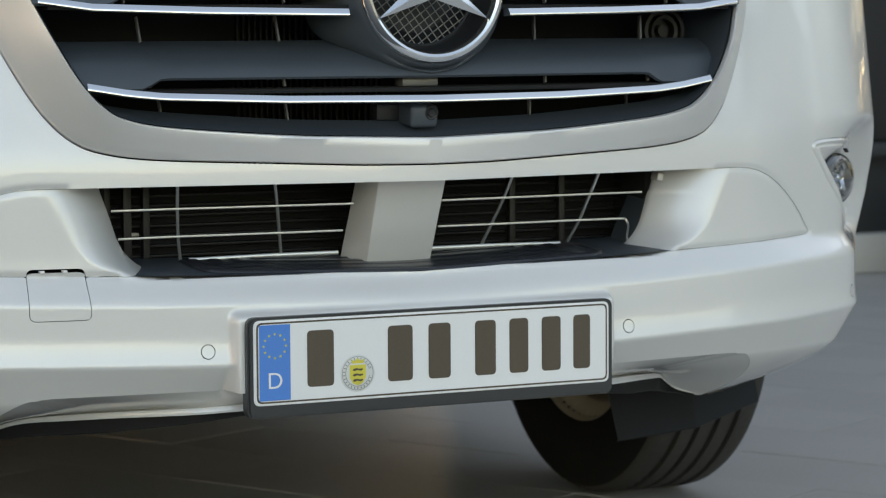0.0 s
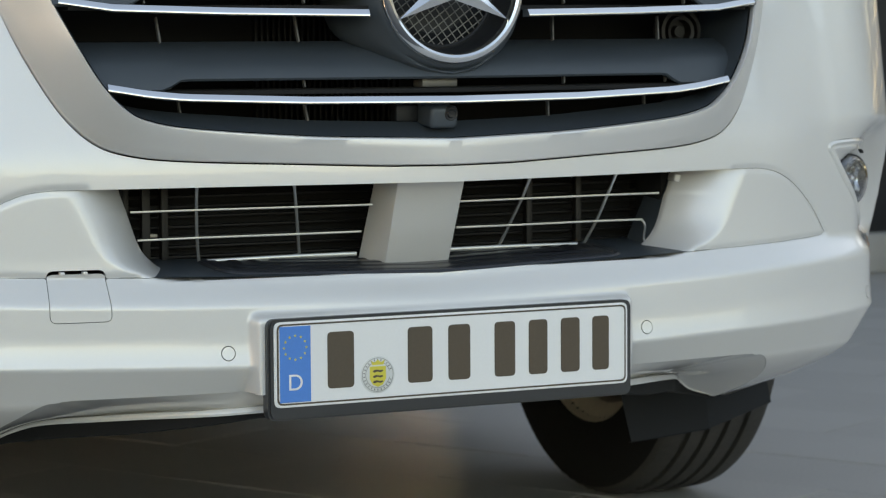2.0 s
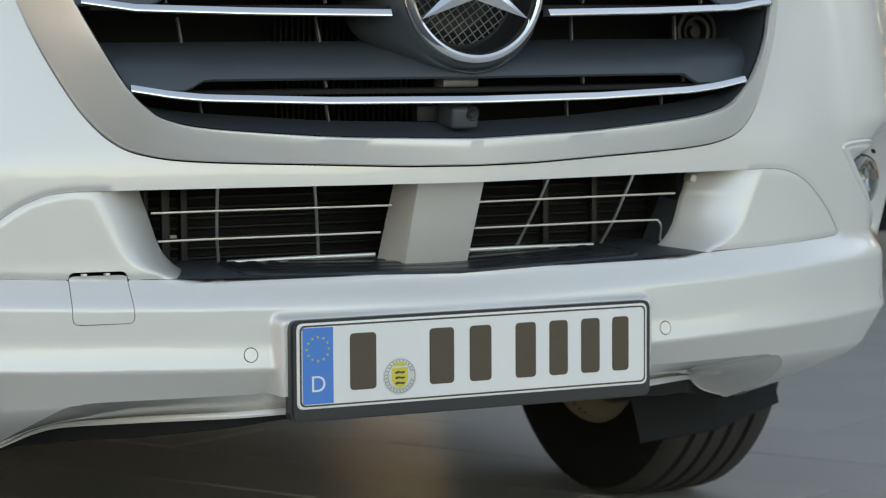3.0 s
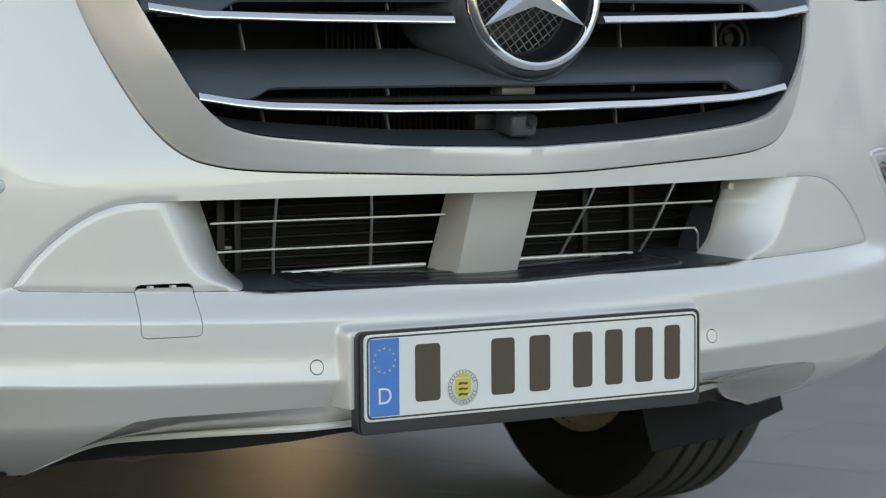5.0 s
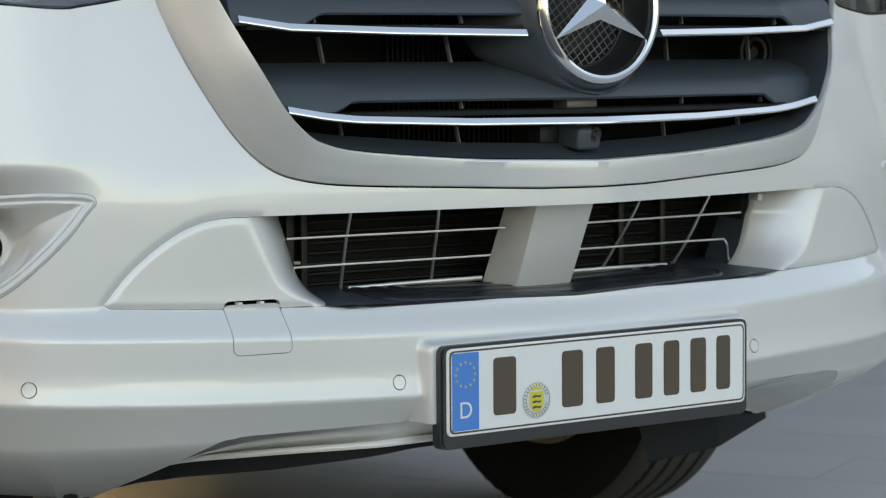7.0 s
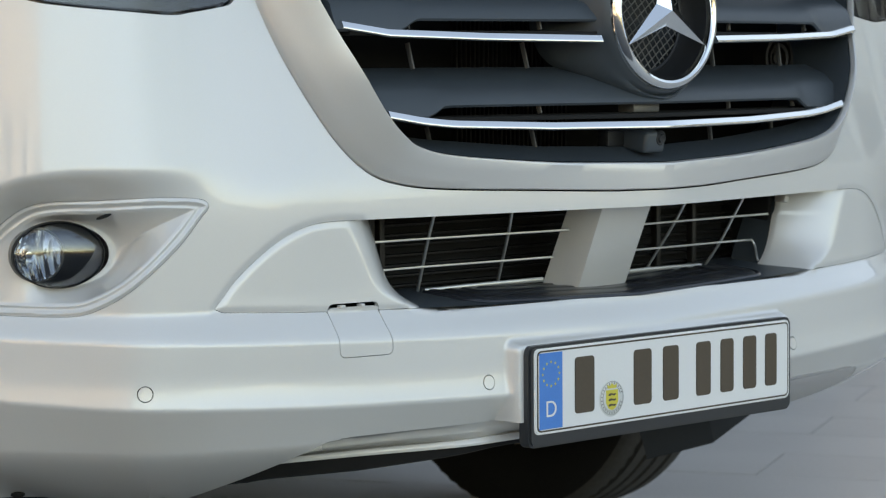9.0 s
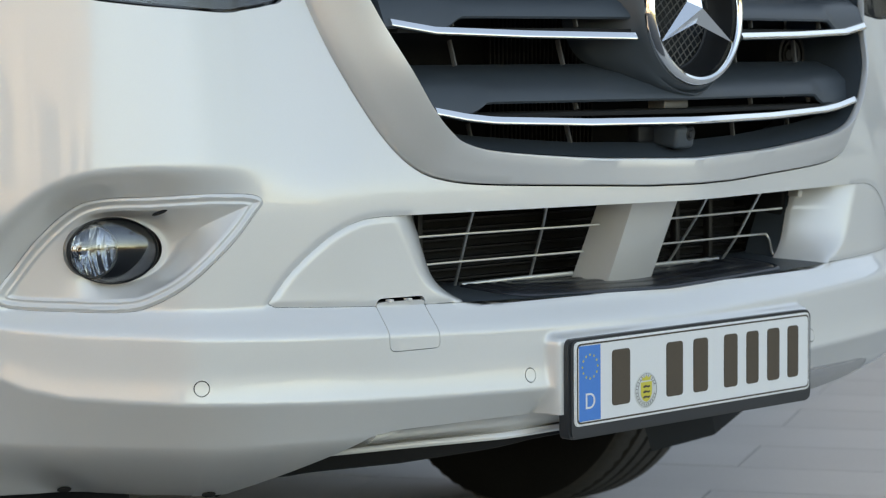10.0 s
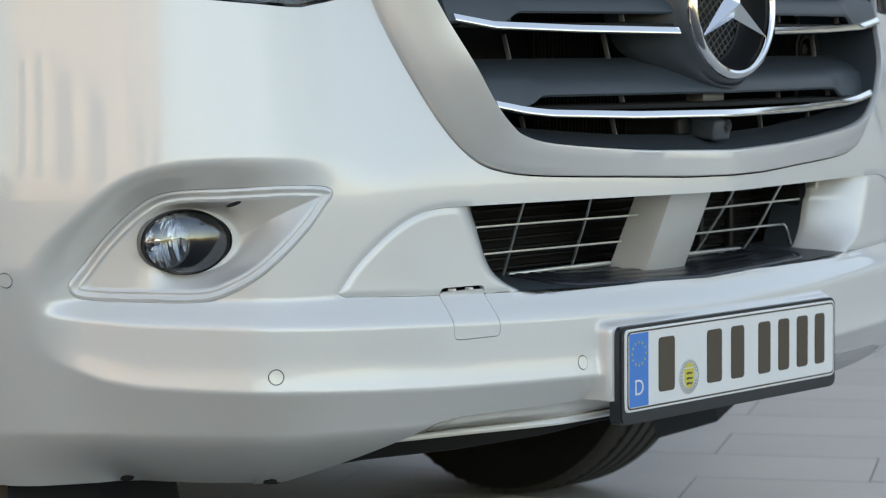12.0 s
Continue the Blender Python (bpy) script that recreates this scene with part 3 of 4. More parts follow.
def louvre(zl, zt, x0, x1, xe):
    rows = []
    for x in stations(x0, x1, 81):
        lip = zl - .0135 * sm(.362, .392, np.array(abs(x) * .46 / (.45 if xe < .5 else xe - .018)))
        y = nose(x)
        rows.append([(x, y + .034, lip + .004), (x, y + .014, lip), (x, y + .011, lip + .003), (x, y + .013, lip + .008), (x, y + .024, zl + .022), (x, y + .046, zl + .037), (x, y + .085, zt), (x, y + .088, zt - .004)])
    loft("grille_louvre", rows, GREY, van, "broad dark grey grille louvre", closed=True, caps=True)
    x0, x1 = (x0 + .02 if x0 < -.2 else x0), (x1 - .02 if x1 > .2 else x1)
    rows = [[(x, nose(x) + .012, zl - .018), (x, nose(x) + .012, zl - .013), (x, nose(x) + .06, zl - .011), (x, nose(x) + .06, zl - .018)] for x in stations(x0, x1, 41)]
    loft("bar_carrier", rows, VOID, van, closed=True, caps=True)


louvre(.768, .818, -.495, .495, .495)
for sg in (-1, 1):
    # the upper louvres end at the emblem
    louvre(.8765, .926, min(sg * .112, sg * .52), max(sg * .112, sg * .52), .520)
louvre(.985, 1.035, -.57, .57, .57)

# upright ribs behind the bars
for zc, zh, dy, xs in ((.833, .034, .058, (.19, .372)), (.7645, .013, .030, (.192, .368)), (.728, .030, .055, (.180, .346)), (.8725, .013, .030, (.192, .40))):
    for x in xs:
        for sg in (-1, 1):
            part("rib", rounded_box(.0026, .007, zh, .0006, pose(sg * x, nose(x) + dy, zc, -12, sg * 5)), RIB, van)

# things behind the grille
part("horn", lathe([(0, -.002), (.008, -.002), (.0085, -.014), (.0165, -.014), (.017, .002), (.022, .003), (.023, -.010), (.027, -.010), (.0275, .003), (.033, .003), (.034, -.02), (0, -.02)], pose(.446, .165, .828, 90)), HORN, van, "round horn behind the grille")
part("bracket", rounded_box(.052, .03, .012, .002, pose(-.006, .045, .7625)), MESH, van, "pale metal bracket")
radiator = new("radiator")
radiator.parent = van
tagged(radiator, "black finned radiator behind the grille")
for i in range(9):
    part("fin", rounded_box(.92, .012, .0035, .0008, pose(0, .225, .530 + i * .0135)), FIN, radiator)
for i in range(26):
    part("tube", rounded_box(.003, .01, .30, .0008, pose(-.2 + i * .0085, .20, .80)), FIN, radiator)
for x in (-.385, -.33, .22, .30):
    part("post", rounded_box(.010, .012, .11, .002, pose(x, .21, .58)), HORN, radiator)
part("side_bracket", rounded_box(.012, .01, .10, .002, pose(-.361, .196, .582)), HORN, radiator, "brown bracket")
part("bolt", lathe([(0, .003), (.0022, .003), (.0026, 0), (.0026, -.010), (0, -.010)], pose(-.349, .192, .562, 90, 0, 60), 10), STEEL, radiator, "tan bolt head")
# near-black sheet stands in for the dark depth behind the grille
part("dark_backing", rounded_box(1.1, .02, .62, .002, pose(0, .26, .79)), VOID, radiator)

# camera below the lower bar
cm = part("front_camera", rounded_box(.040, .05, .030, .006, pose(-.008, .037, .7195, 8), 3), GREY, van, "small dark reversing-type camera block")
part("lens_ring", lathe([(0, .002), (.0045, .003), (.006, .001), (.0085, .002), (.0105, .0), (.0105, -.006), (0, -.006)], pose(.001, .0125, .7215, 98)), BLACK, cm, "black camera lens")
part("bracket", rounded_box(.04, .02, .022, .003, pose(-.040, .062, .722)), BLACK, cm)

# ---- emblem ----
emblem = new("emblem")
emblem.parent = van
tagged(emblem, "chrome ring with a three-armed star")
EM = pose(0, .004, .8906, 90 - 3)
part("ring", lathe([(.0905, -.006), (.0905, .003), (.0925, .0065), (.096, .008), (.1, .007), (.1035, .003), (.1045, -.002), (.104, -.008), (.0905, -.008), (.0905, -.006)], EM, 96), CHROME, emblem)
wing = spline([(0, .0085, .7722), (-.042, .021, .7795), (-.085, .047, .798), (-.122, .082, .8225), (-.136, .098, .855), (-.138, .104, .8906)], 10)
wing = np.vstack([wing, (wing * np.array([1, 1, -1]) + np.array([0, 0, 2 * .8906]))[-2::-1]])
wing = np.vstack([wing, (wing * mirror)[-2:0:-1]])
turn = np.unwrap(np.arctan2(wing[:, 2] - .8906, wing[:, 0]))
disc = lambda r, d: np.array([EM @ Vector((r * math.cos(a), r * math.sin(a), d)) for a in turn])
collar = disc(.111, -.014)
loft("housing", [disc(.104, -.003), disc(.108, -.006), collar] + [collar * (1 - k) + wing * k + y1 * (-.006 * math.sin(math.pi * k)) for k in (.2, .4, .6, .8, .93)] + [wing, wing + y1 * .02], GREY, emblem, "dark grey moulded housing", closed=True)
part("bowl", lathe([(.0905, -.004), (.088, -.02), (.08, -.045), (.06, -.062), (0, -.066)], EM, 64), BLACK, emblem)
bm = bmesh.new()
tips = [bm.verts.new((.0912 * math.cos(radians(a)), .0912 * math.sin(radians(a)), .002)) for a in (90, 210, 330)]
vals = [bm.verts.new((.0195 * math.cos(radians(a)), .0195 * math.sin(radians(a)), .001)) for a in (150, 270, 30)]
top, bot = bm.verts.new((0, 0, .0135)), bm.verts.new((0, 0, -.006))
for i in range(3):
    for v, w in ((vals[i], tips[i]), (tips[i], vals[i - 1])):
        bm.faces.new((top, w, v))
        bm.faces.new((bot, v, w))
bm.transform(EM)
part("star", bm, CHROME, emblem, "faceted chrome star", smooth=0)
bm = bmesh.new()
for i in range(-8, 9):
    for turn in (35, -55):
        h = math.sqrt(max(.0, .083 ** 2 - (i * .0101) ** 2))
        if h > .005:
            bm2 = rounded_box(.0012, 2 * h, .0018, .0003, pose(0, 0, -.042, 0, 0, turn) @ pose(i * .0101, 0, 0), 1)
            me = bpy.data.meshes.new("tmp")
            bm2.to_mesh(me)
            bm.from_mesh(me)
            bm2.free()
            bpy.data.meshes.remove(me)
bm.transform(EM)
part("mesh_rim", lathe([(.0765, -.040), (.079, -.0385), (.083, -.040), (.083, -.045), (.0765, -.045), (.0765, -.040)], EM, 64), BLACK, emblem)
part("mesh_insert", bm, MESH, emblem, "diamond wire mesh")

# ---- lower air intake ----
def sill_front(x):
    """Depth at which the floor of the intake begins."""
    return max(-.005 + .17 * abs(x) + .004, float(base(x)[1]) + .0265)


def sill_height(x, y):
    yf = sill_front(x)
    return .508 + .028 * abs(x) + .012 * max(0, min(1, (y - yf) / (.205 - yf))) ** .7


rows = []
for x in stations(-.44, .44, 89):
    yf = sill_front(x)
    rows.append([(x, yf - .001 + (.215 - yf) * k / 12, sill_height(x, yf + (.215 - yf) * k / 12) - .0005) for k in range(13)])
loft("intake_floor", rows, GREY, van, "dark grey floor of the air intake")
# the pad: rounded ends, a groove along its edge, raised bands that follow the outline
PAD_X, PAD_R = .302, .035
rows = []
for x in stations(-PAD_X, PAD_X, 245):
    over = max(0, abs(x) - (PAD_X - PAD_R))
    yf = sill_front(x) + .006 + PAD_R - math.sqrt(max(0, PAD_R ** 2 - over ** 2))
    line = []
    for i in range(61):
        y = yf + (.160 - yf) * i / 60
        edge = min(PAD_X - abs(x), y - yf)
        if PAD_X - abs(x) < PAD_R and y - yf < PAD_R:
            edge = min(edge, PAD_R - math.hypot(PAD_R - (PAD_X - abs(x)), max(0, sill_front(x) + .006 + PAD_R - y)))
        up = .0035 * float(sm(-.0005, .0025, np.array(edge))) - .0025 * math.exp(-((edge - .0085) / .0018) ** 2)
        wave = float(sm(-.25, .25, np.array(math.sin((edge - .012) * 2 * math.pi / .030))))
        up += (.0014 * wave - .0008) * float(sm(.013, .016, np.array(edge)))
        line.append((x, y, sill_height(x, y) + up))
    rows.append(line)
loft("step_pad", rows, PAD, van, "black ribbed step pad in the air intake")
rows = []
for yy, hw, zz in ((.069, .0495, .632), (.1165, .0475, .518)):
    fl = .010 if zz > .6 else .0165
    rows.append([(-hw - fl, yy + .054, zz), (-hw - .003, yy + .008, zz), (-hw, yy + .001, zz), (-hw + .004, yy, zz), (hw - .004, yy, zz), (hw, yy + .001, zz), (hw + .003, yy + .008, zz), (hw + fl, yy + .054, zz)])
loft("centre_block", rows, PAINT, van, "painted centre pillar of the air intake", smooth=30)
for sg in (-1, 1):
    def wire(name, pts, w=.0032, h=.0032, **k):
        loft(name, sweep([(sg * x, y, z) for x, y, z in spline(pts, 6)], w, h, **k), WIRE, van, "thin galvanised guard wire" if name == "guard_wire" else "flat metal strip", closed=True, caps=True)
    wire("guard_wire", [(.066, .118, .598), (.173, .126, .598), (.31, .137, .598), (.3985, .1465, .5975)])
    wire("guard_wire", [(.072, .142, .5605), (.161, .149, .560), (.3035, .156, .560), (.372, .1620, .5592)] + ([(.3800, .1610, .558), (.3825, .157, .549), (.3740, .146, .532), (.3790, .142, .522)] if sg > 0 else [(.384, .163, .559)]))
    wire("guard_wire", [(.316, .120, .634), (.31, .139, .598), (.3025, .158, .560), (.292, .179, .524)], .0032, .0042, up=(1, 0, 0))
    wire("guard_wire", [(.173 if sg > 0 else .184, .109, .634), (.167 if sg > 0 else .173, .128, .598), (.159 if sg > 0 else .161, .151, .560), (.150, .172, .524)], .0032, .0042, up=(1, 0, 0))
    wire("guard_strip", [(.070, .164, .5285), (.18, .169, .528), (.281, .178, .526)], .006, .0072)
    # near-black box keeps the hollow beside the intake dark
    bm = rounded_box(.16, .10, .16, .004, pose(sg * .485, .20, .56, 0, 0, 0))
    part("dark_side", bm, VOID, van)
    front, deep = [], []
    for z in np.linspace(.522, .629, 15):
        e = float(opening_edge(z)) + .002
        front.append(front_point(sg * e, float(sampled(np.array([[sg * e]]), np.array([[z]]))[0, 0]) - .004, z))
        deep.append((sg * float(table(z, (.52, .374), (.535, .378), (.552, .386), (.575, .398), (.598, .408), (.63, .416))), .198, z))
    loft("duct_wall", [front, [tuple(.6 * a + .4 * b for a, b in zip(p_, q_)) for p_, q_ in zip(front, deep)], deep], GREY, van, "dark grey inner wall of the intake")
    if sg > 0:
        part("clip_tab", rounded_box(.010, .02, .011, .002, pose(sg * .4175, .135, .6195, 0, sg * 12)), PAINT, van, "small pale clip at the corner of the intake")
# near-black sheets put the shade inside the intake into their colour
loft("dark_top", [[(x, -.005 + .17 * abs(x) + .006, .6335), (x, .24, .640)] for x in stations(-.47, .47, 31)], VOID, van)
part("dark_back", rounded_box(1.2, .01, .2, .002, pose(0, .245, .58)), VOID, van)

# ---- number plate ----
plate = new("number_plate")
plate.parent = van
tagged(plate, "white registration plate with blue band in a black holder")


def slab(pts, y0, y1_, bev=.0012):
    """An outline (x, z) made into a plate between two depths."""
    bm = bmesh.new()
    f = bm.faces.new([bm.verts.new((x, y0, z)) for x, z in pts])
    ex = bmesh.ops.extrude_face_region(bm, geom=[f])
    bmesh.ops.translate(bm, verts=[v for v in ex["geom"] if isinstance(v, bmesh.types.BMVert)], vec=(0, y1_ - y0, 0))
    if bev:
        bmesh.ops.bevel(bm, geom=[e for e in bm.edges if all(abs(v.co.y - y0) < 1e-6 for v in e.verts)], offset=bev, segments=2, affect="EDGES")
    return bm


def block(x0, x1, z0, z1, r):
    return round_corners([(x0, z0), (x1, z0), (x1, z1), (x0, z1)], r)


part("holder", slab(block(-.268, .268, .3325, .4635, .012), -.0005, .018, .003), HOLDER, plate, "black plastic plate holder")
part("rim", slab(block(-.2605, .2605, .3495, .4600, .009), -.003, .004, .0015), PLATE, plate, "raised white rim")
part("groove", slab(block(-.2572, .2572, .3525, .4572, .008), -.0032, .004, 0), INK, plate)
part("plate_panel", slab(block(-.2550, .2550, .3545, .4553, .007), -.0036, .004, .0004), PLATE, plate, "white reflective panel")
part("blue_band", slab([(-.2535, .3560), (-.2105, .3560), (-.2105, .4540), (-.2535, .4540)], -.0040, .002, 0), BLUE, plate, "blue band")
for k in range(12):
    a = radians(30 * k)
    pts = [(-.232 + .0155 * math.sin(a) + (.0021 if j % 2 == 0 else .0009) * math.sin(math.pi * j / 5), .4265 + .0155 * math.cos(a) + (.0021 if j % 2 == 0 else .0009) * math.cos(math.pi * j / 5)) for j in range(10)]
    part("star", slab(pts, -.0044, -.002, 0), YELLOW, plate, "small yellow star")
txt = bpy.data.curves.new("letter", "FONT")
txt.body, txt.size, txt.extrude, txt.align_x = "D", .030, .0003, "CENTER"
txt.offset = -.0001
letter = new("letter", txt)
letter.parent = plate
letter.matrix_world = pose(-.232, -.0043, .3715, 90)
letter.data.materials.append(PLATE)
for x0, x1 in ((.118, .216), (.345, .440), (.462, .550), (.598, .683), (.700, .780), (.797, .878), (.893, .968)):
    part("bar", slab(block(-.2525 + .505 * x0 + .006, -.2525 + .505 * x1 - .006, .3705, .4440, .006), -.0046, -.001, .0006), INK, plate, "dark raised bar")
part("seal", lathe([(0, .0), (.0235, .0), (.0245, -.0006), (.0245, -.003), (0, -.003)], pose(-.116, -.0042, .3845, 90)), SEAL, plate, "round grey seal")
part("shield", slab([(-.1275, .3955), (-.1045, .3955), (-.1045, .379), (-.109, .3715), (-.116, .3685), (-.123, .3715), (-.1275, .379)], -.0048, -.004, 0), YELLOW, plate, "yellow shield")
part("crown", slab([(-.124, .3975), (-.108, .3975), (-.106, .4035), (-.1115, .4005), (-.116, .4045), (-.1205, .4005), (-.126, .4035)], -.0048, -.004, 0), YELLOW, plate, "small crown over the shield")
for r in (.0172, .0220):
    part("seal_ring", lathe([(r - .0003, .0002), (r, .0003), (r + .0003, .0002), (r + .0003, -.001), (r - .0003, -.001), (r - .0003, .0002)], pose(-.116, -.0042, .3845, 90), 48), MESH, plate, "thin grey ring printed on the seal")
for k in range(26):
    a = radians(360 * k / 26)
    if k not in (6, 7):
        part("seal_mark", rounded_box(.0011, .0008, .0026, .0002, pose(-.116 + .0196 * math.sin(a), -.0044, .3845 + .0196 * math.cos(a), 0, math.degrees(a), 0), 1), MESH, plate)
part("sticker", slab(block(-.1035, -.0985, .381, .389, .001), -.0047, -.004, 0), SEAL, plate, "tiny grey sticker")
for z in (.3755, .3825, .3895):
    part("mark", slab([(-.1235, z - .001), (-.121, z - .002), (-.117, z - .0008), (-.112, z - .002), (-.1085, z - .0005), (-.1095, z + .0012), (-.1135, z + .0008), (-.118, z + .0018), (-.122, z + .0012)], -.0051, -.004, 0), INK, plate)

# ---- wheels and underside ----
FLANK = [(.205, -.085), (.215, -.105), (.25, -.118), (.29, -.117), (.318, -.111), (.332, -.103)]
TREAD = [(.330, -.103), (.338, -.098), (.3425, -.090), (.3445, -.078)]
for c in (-.055, -.018, .018, .055):
    TREAD += [(.3455, c - .006), (.336, c - .005), (.336, c + .005), (.3455, c + .006)]
TREAD += [(r, -h) for r, h in TREAD[3::-1]]
for sg in (-1, 1):
    for yw in (1.08, 4.75):
        wheel = new("wheel")
        wheel.parent = van
        M = pose(sg * .905, yw, .330, 0, 90, 0)
        tb = lathe(TREAD, None, 144)
        for v in tb.verts:
            r = math.hypot(v.co.x, v.co.y)
            if v.co.z * sg < -.06 and round(math.atan2(v.co.y, v.co.x) * 72 / math.pi) % 2 == 0:
                v.co.x, v.co.y = v.co.x * (1 - .0035 / r), v.co.y * (1 - .0035 / r)
        tb.transform(M)
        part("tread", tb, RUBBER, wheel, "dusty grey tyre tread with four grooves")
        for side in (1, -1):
            part("sidewall", lathe([(r, h * side) for r, h in FLANK], M, 72), SIDEWALL_SHADED, wheel, "tyre sidewall darkened for the shade under the van")
        part("rim", lathe([(.205, -.085), (.212, -.1), (.226, -.104), (.232, -.098), (.222, -.09), (.2, -.08), (.18, -.06), (.17, .0), (.19, .06), (.205, .09)], M, 64), STEEL, wheel, "pale steel rim")
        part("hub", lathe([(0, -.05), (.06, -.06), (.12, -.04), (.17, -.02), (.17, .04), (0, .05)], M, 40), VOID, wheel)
for sg in (-1, 1):
    # air deflector hanging before the tyre: an inner panel, a crease and a swept outer panel; then the arch liner
    inner = (.579, .588) if sg > 0 else (.529, .536)
    low = [(inner[1], .550, .166), (.640, .531, .174), (.709, .508, .185), (.760, .521, .1955), (.853, .545, .2145)]
    top = [(inner[0], .575, .262), (.645, .556, .27), (.715, .534, .28), (.765, .541, .28), (.845, .555, .28)]
    rows = []
    for k, off in ((0, .008), (0, .0), (.02, -.002), (1, 0), (1, .008)):
        rows.append([(sg * (a[0] * (1 - k) + b[0] * k), a[1] * (1 - k) + b[1] * k + off, a[2] * (1 - k) + b[2] * k) for a, b in zip(low, top)])
    loft("air_deflector", rows, MATT, van, "dark plastic air deflector before the tyre", smooth=6)
    arc = [radians(a) for a in range(5, 176, 6)]
    loft("arch_liner", [[(sg * x, 1.08 + .415 * math.cos(a), .36 + .415 * math.sin(a)) for a in arc] for x in (.6, .96)], BLACK, van)

# ---- the body behind the nose ----
top = []
for s in np.linspace(-1.25, 1.25, 61):
    bx, by, nx, ny = base(s)
    f = float(sampled(np.array([[s]]), np.array([[1.035]]))[0, 0])
    top.append((float(bx + nx * f), float(by + ny * f), 1.04))
top = np.array(top)
k = top[:, 0] / abs(top[0, 0])
bonnet = [top, np.stack([k * .93, .30 + .35 * np.abs(k) ** 3, 1.14 + 0 * k], 1), np.stack([k * .90, .75 + .2 * np.abs(k) ** 3, 1.27 + 0 * k], 1)]
loft("bonnet", bonnet, PAINT, van, "silver-white bonnet")
screen = [bonnet[-1], np.stack([k * .84, 1.45 + .2 * np.abs(k) ** 3, 2.2 + 0 * k], 1)]
loft("windscreen", screen, GLOSS, van, "dark windscreen")
roof = [screen[-1], np.stack([k * .84, 1.9 + 0 * k, 2.55 + 0 * k], 1), np.stack([k * .84, 5.9 + 0 * k, 2.62 + 0 * k], 1), np.stack([k * .9, 5.95 + 0 * k, .29 + 0 * k], 1)]
loft("roof", roof, PAINT, van, "silver-white roof")
for sg in (-1, 1):
    edge = np.array([bonnet[0][-1 if sg > 0 else 0], bonnet[1][-1 if sg > 0 else 0], bonnet[2][-1 if sg > 0 else 0], screen[1][-1 if sg > 0 else 0], roof[1][-1 if sg > 0 else 0], roof[2][-1 if sg > 0 else 0]])
    belt = np.array([(sg * .972, .70, 1.0), (sg * .985, .80, 1.02), (sg * 1.0, 1.1, 1.05), (sg * 1.02, 1.6, 1.1), (sg * 1.02, 1.95, 1.1), (sg * 1.02, 5.9, 1.1)])
    arch = np.array([(sg * .962, .58, .80), (sg * .985, .80, .78), (sg * 1.0, 1.1, .77), (sg * 1.02, 1.48, .50), (sg * 1.02, 1.55, .29), (sg * 1.02, 5.9, .29)])
    loft("side_panel", [edge, belt, arch], PAINT, van, "silver-white side panel")
loft("floor_pan", [[(-.97, 1.45, .295), (.97, 1.45, .295)], [(-.97, 5.9, .295), (.97, 5.9, .295)]], VOID, van)

# ---- dark building beside the yard ----
def box_part(name, size, place, mat, parent, label="", r=.02):
    return part(name, rounded_box(*size, r, pose(*place)), mat, parent, label)


building = new("building")
tagged(building, "dark flat-roofed building with tall window bays", "building")
box_part("wall", (3.9, .8, 7.0), (4.55, 4.9, 3.48), FACADE, building)
box_part("plinth", (3.96, .86, .14), (4.55, 4.9, .055), PAVING, building, "grey stone plinth", .01)
box_part("roof", (4.0, .9, .16), (4.55, 4.9, 7.06), FACADE, building, "flat roof slab")
for i in range(4):
    bay = box_part("window", (.78, .03, 2.6), (3.1 + i * .97, 4.498, 1.75), BLACK, building, "dark glazed bay", .006)
    box_part("sill", (.84, .09, .05), (3.1 + i * .97, 4.47, .42), FACADE, bay, "", .006)
# unseen wing and lintel added to block the sun; low gap passes the glow
box_part("sun_block_wing", (13.55, 2.0, 6.0), (-2.325, 10.1, 2.98), FACADE, building, "unseen dark wing added to block the sun")
box_part("sun_block_wing", (6.6, 2.0, 6.0), (9.4, 10.1, 2.98), FACADE, building, "unseen dark wing added to block the sun")
box_part("sun_block_lintel", (1.64, 1.96, 4.66), (5.275, 10.1, 3.65), FACADE, building, "unseen wall added over a low gap to block the sun")
pot = part("flower_pot", lathe([(0, 0), (.12, 0), (.13, .01), (.17, .26), (.185, .265), (.19, .31), (.18, .32), (.165, .31), (.16, .27), (0, .26)], pose(4.05, 4.15, GZ), 32), CLAY)
tagged(pot, "terracotta flower pot standing by the dark building", "pot")


def yard_hall(name, m, length, height, bays, label):
    """A long hall: its front looks along -x of its own frame, with a row of window bays between piers."""
    hall = new(name)
    tagged(hall, label, "building")
    pieces = [("wall", (7.0, length, height), (3.5, 0, height / 2 - .03), HALL, ""), ("roof", (7.4, length + .4, .3), (3.5, 0, height + .12), FACADE, "flat dark roof edge")]
    step = length / bays
    for i in range(bays):
        y = (i + .5) * step - length / 2
        pieces.append(("window", (.08, step * .42, height * .36), (-.012, y, height * .52), GLOSS, "dark window"))
        pieces.append(("pier", (.16, .42, height - .3), (-.07, y - step / 2 + .25, height / 2 - .15), HALL, "plaster pier"))
    for n_, size, place, mat, lab in pieces:
        part(n_, rounded_box(*size, .02, m @ pose(*place)), mat, hall, lab)
    return hall


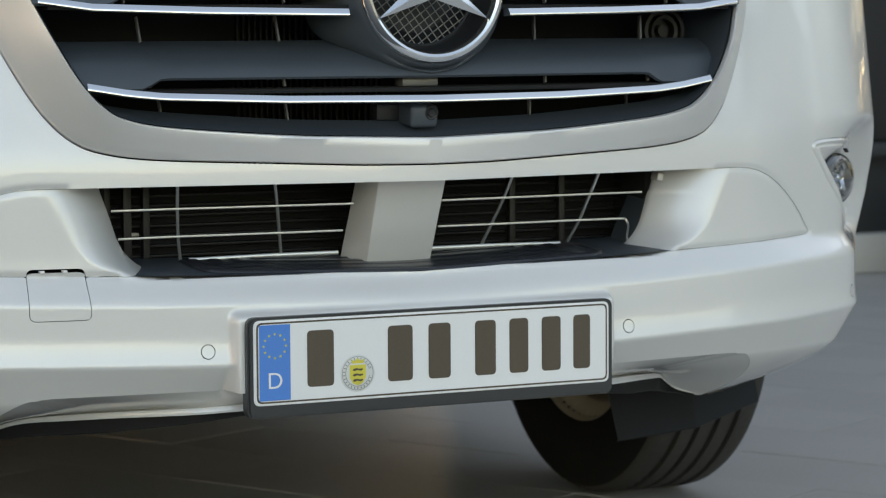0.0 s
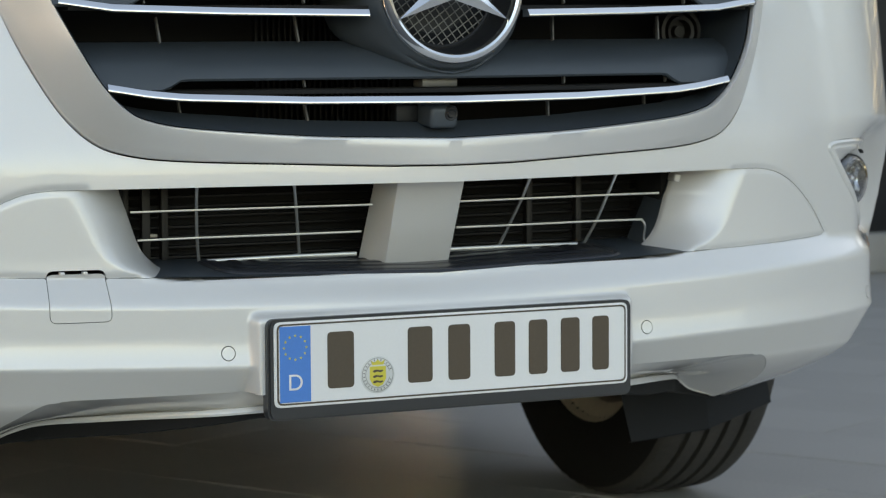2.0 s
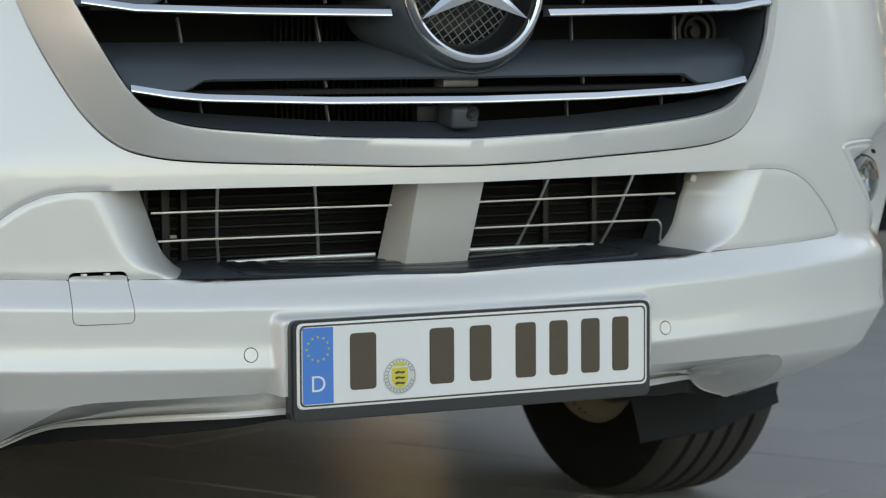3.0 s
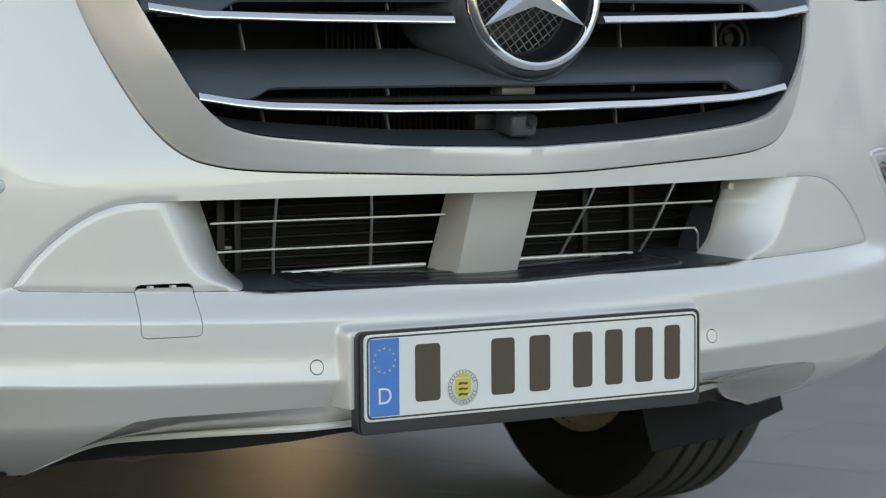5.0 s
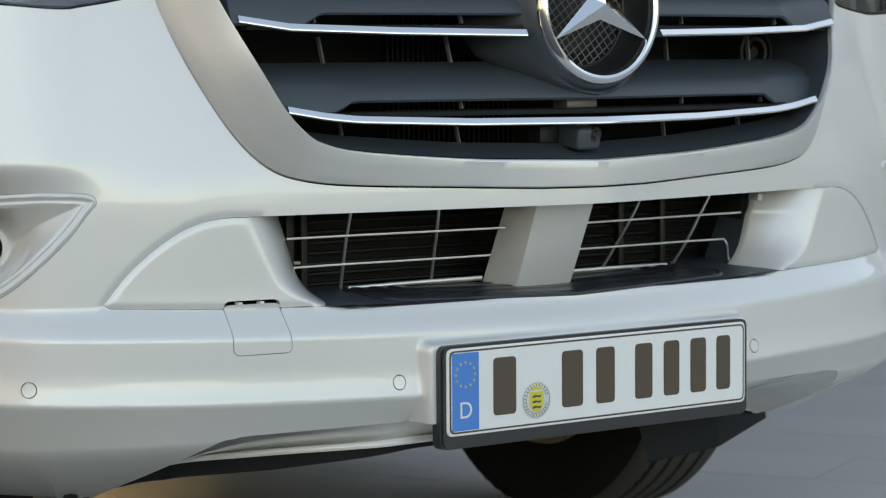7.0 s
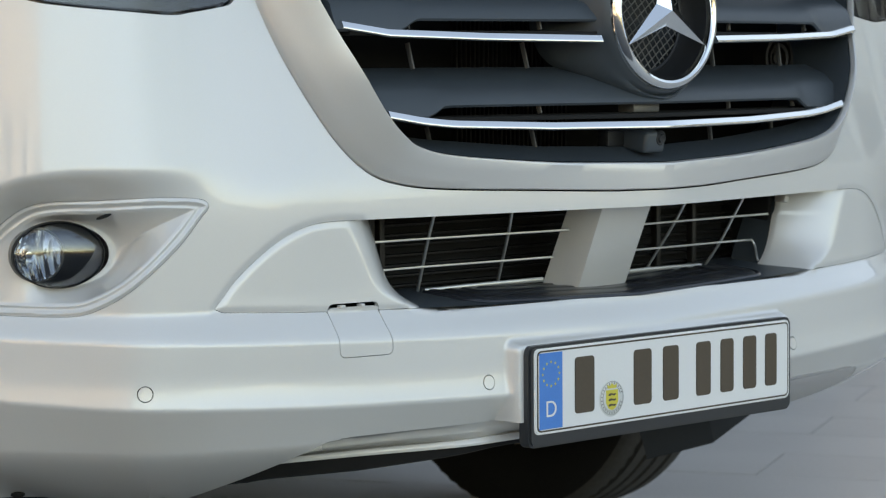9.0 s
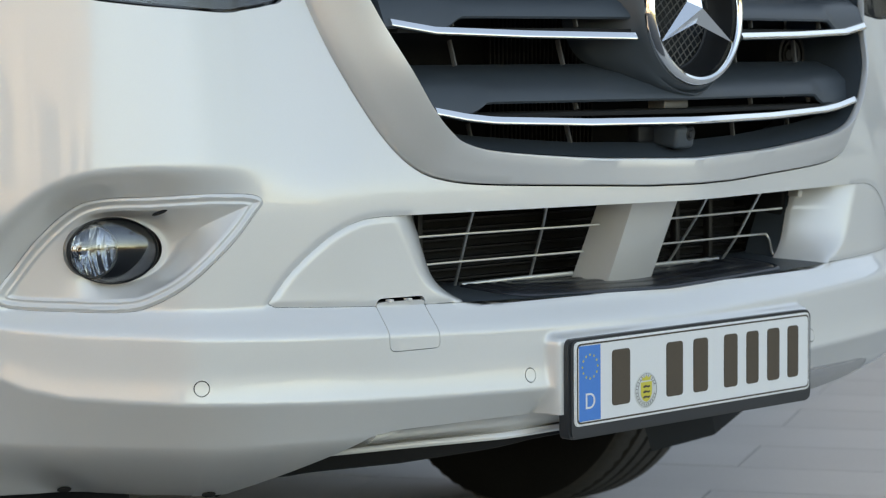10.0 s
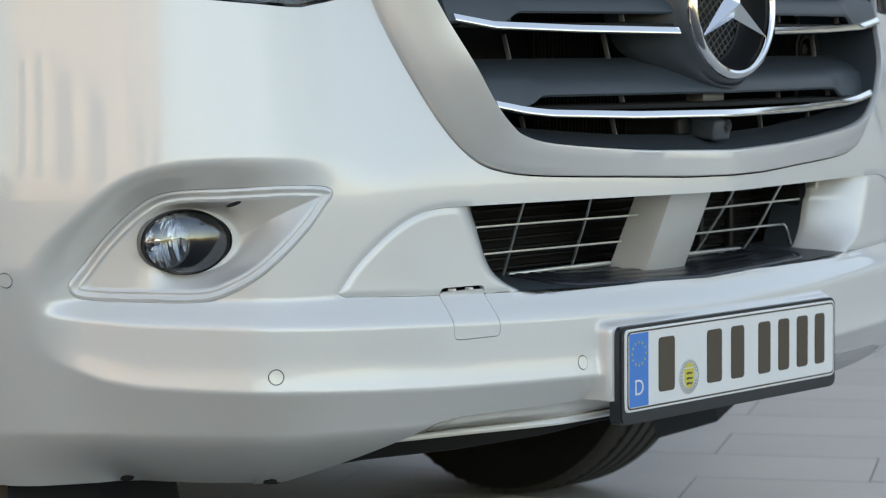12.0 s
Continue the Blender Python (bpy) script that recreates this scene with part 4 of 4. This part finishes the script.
yard_hall("long_hall", pose(12.0, -3.2, 0), 14.6, 5.2, 5, "long grey hall with dark windows across the yard")
yard_hall("plaster_hall", pose(-27.0, -5.0, 0, 0, 0, 192), 22.0, 7.5, 6, "sunlit plaster hall with dark windows beyond the asphalt yard")

# ---- paving slabs, laid askew to the van in broken rows ----
TURN_P = Matrix.Rotation(radians(27), 4, "Z")
CW, CL, GAP = .30, .68, .003


def slab_mesh():
    bm = bmesh.new()
    bmesh.ops.create_cube(bm, size=1.0)
    bm.transform(pose(0, 0, -.025) @ Matrix.Diagonal((CW - GAP, CL - GAP, .05, 1)))
    me = bpy.data.meshes.new("paving_slab")
    bm.to_mesh(me)
    bm.free()
    me.materials.append(PAVING)
    return me


bed = mesh_ob("paving", [tuple(TURN_P @ Vector((x, y, GZ - .0026))) for x, y in ((-.62, -9), (15, -9), (15, 15), (-.62, 15))], [(0, 1, 2, 3)], JOINT, smooth=0)
tagged(bed, "grey stone paving laid in staggered rows", "paving", kind="structure")
SM = slab_mesh()
rest_v, rest_f = [], []
for i in range(-2, 50):
    for j in range(-13, 22):
        u, v = (i + .5) * CW - .01, (j + .5 * (i % 2)) * CL + .25 + .34
        dz = GZ + .0006 * math.sin(i * 12.9 + j * 78.2)
        if -1 <= i < 20 and -4 <= j < 10:
            o = new("slab", SM)
            o.parent = bed
            o.matrix_world = TURN_P @ Matrix.Translation((u, v, dz - .001))
        else:
            n = len(rest_v)
            for x, y, z in ((-1, -1, 0), (1, -1, 0), (1, 1, 0), (-1, 1, 0)):
                rest_v.append(tuple(TURN_P @ Vector((u + x * (CW - GAP) / 2, v + y * (CL - GAP) / 2, dz - .001))))
            for x, y, z in ((-1, -1, 0), (1, -1, 0), (1, 1, 0), (-1, 1, 0)):
                rest_v.append(tuple(TURN_P @ Vector((u + x * (CW - GAP) / 2, v + y * (CL - GAP) / 2, GZ - .02))))
            rest_f.append((n, n + 1, n + 2, n + 3))
            for k in range(4):
                rest_f.append((n + k, n + 4 + k, n + 4 + (k + 1) % 4, n + (k + 1) % 4))
far = mesh_ob("slabs_beyond", rest_v, rest_f, PAVING, bed, smooth=0)
tagged(far, kind="stuff")
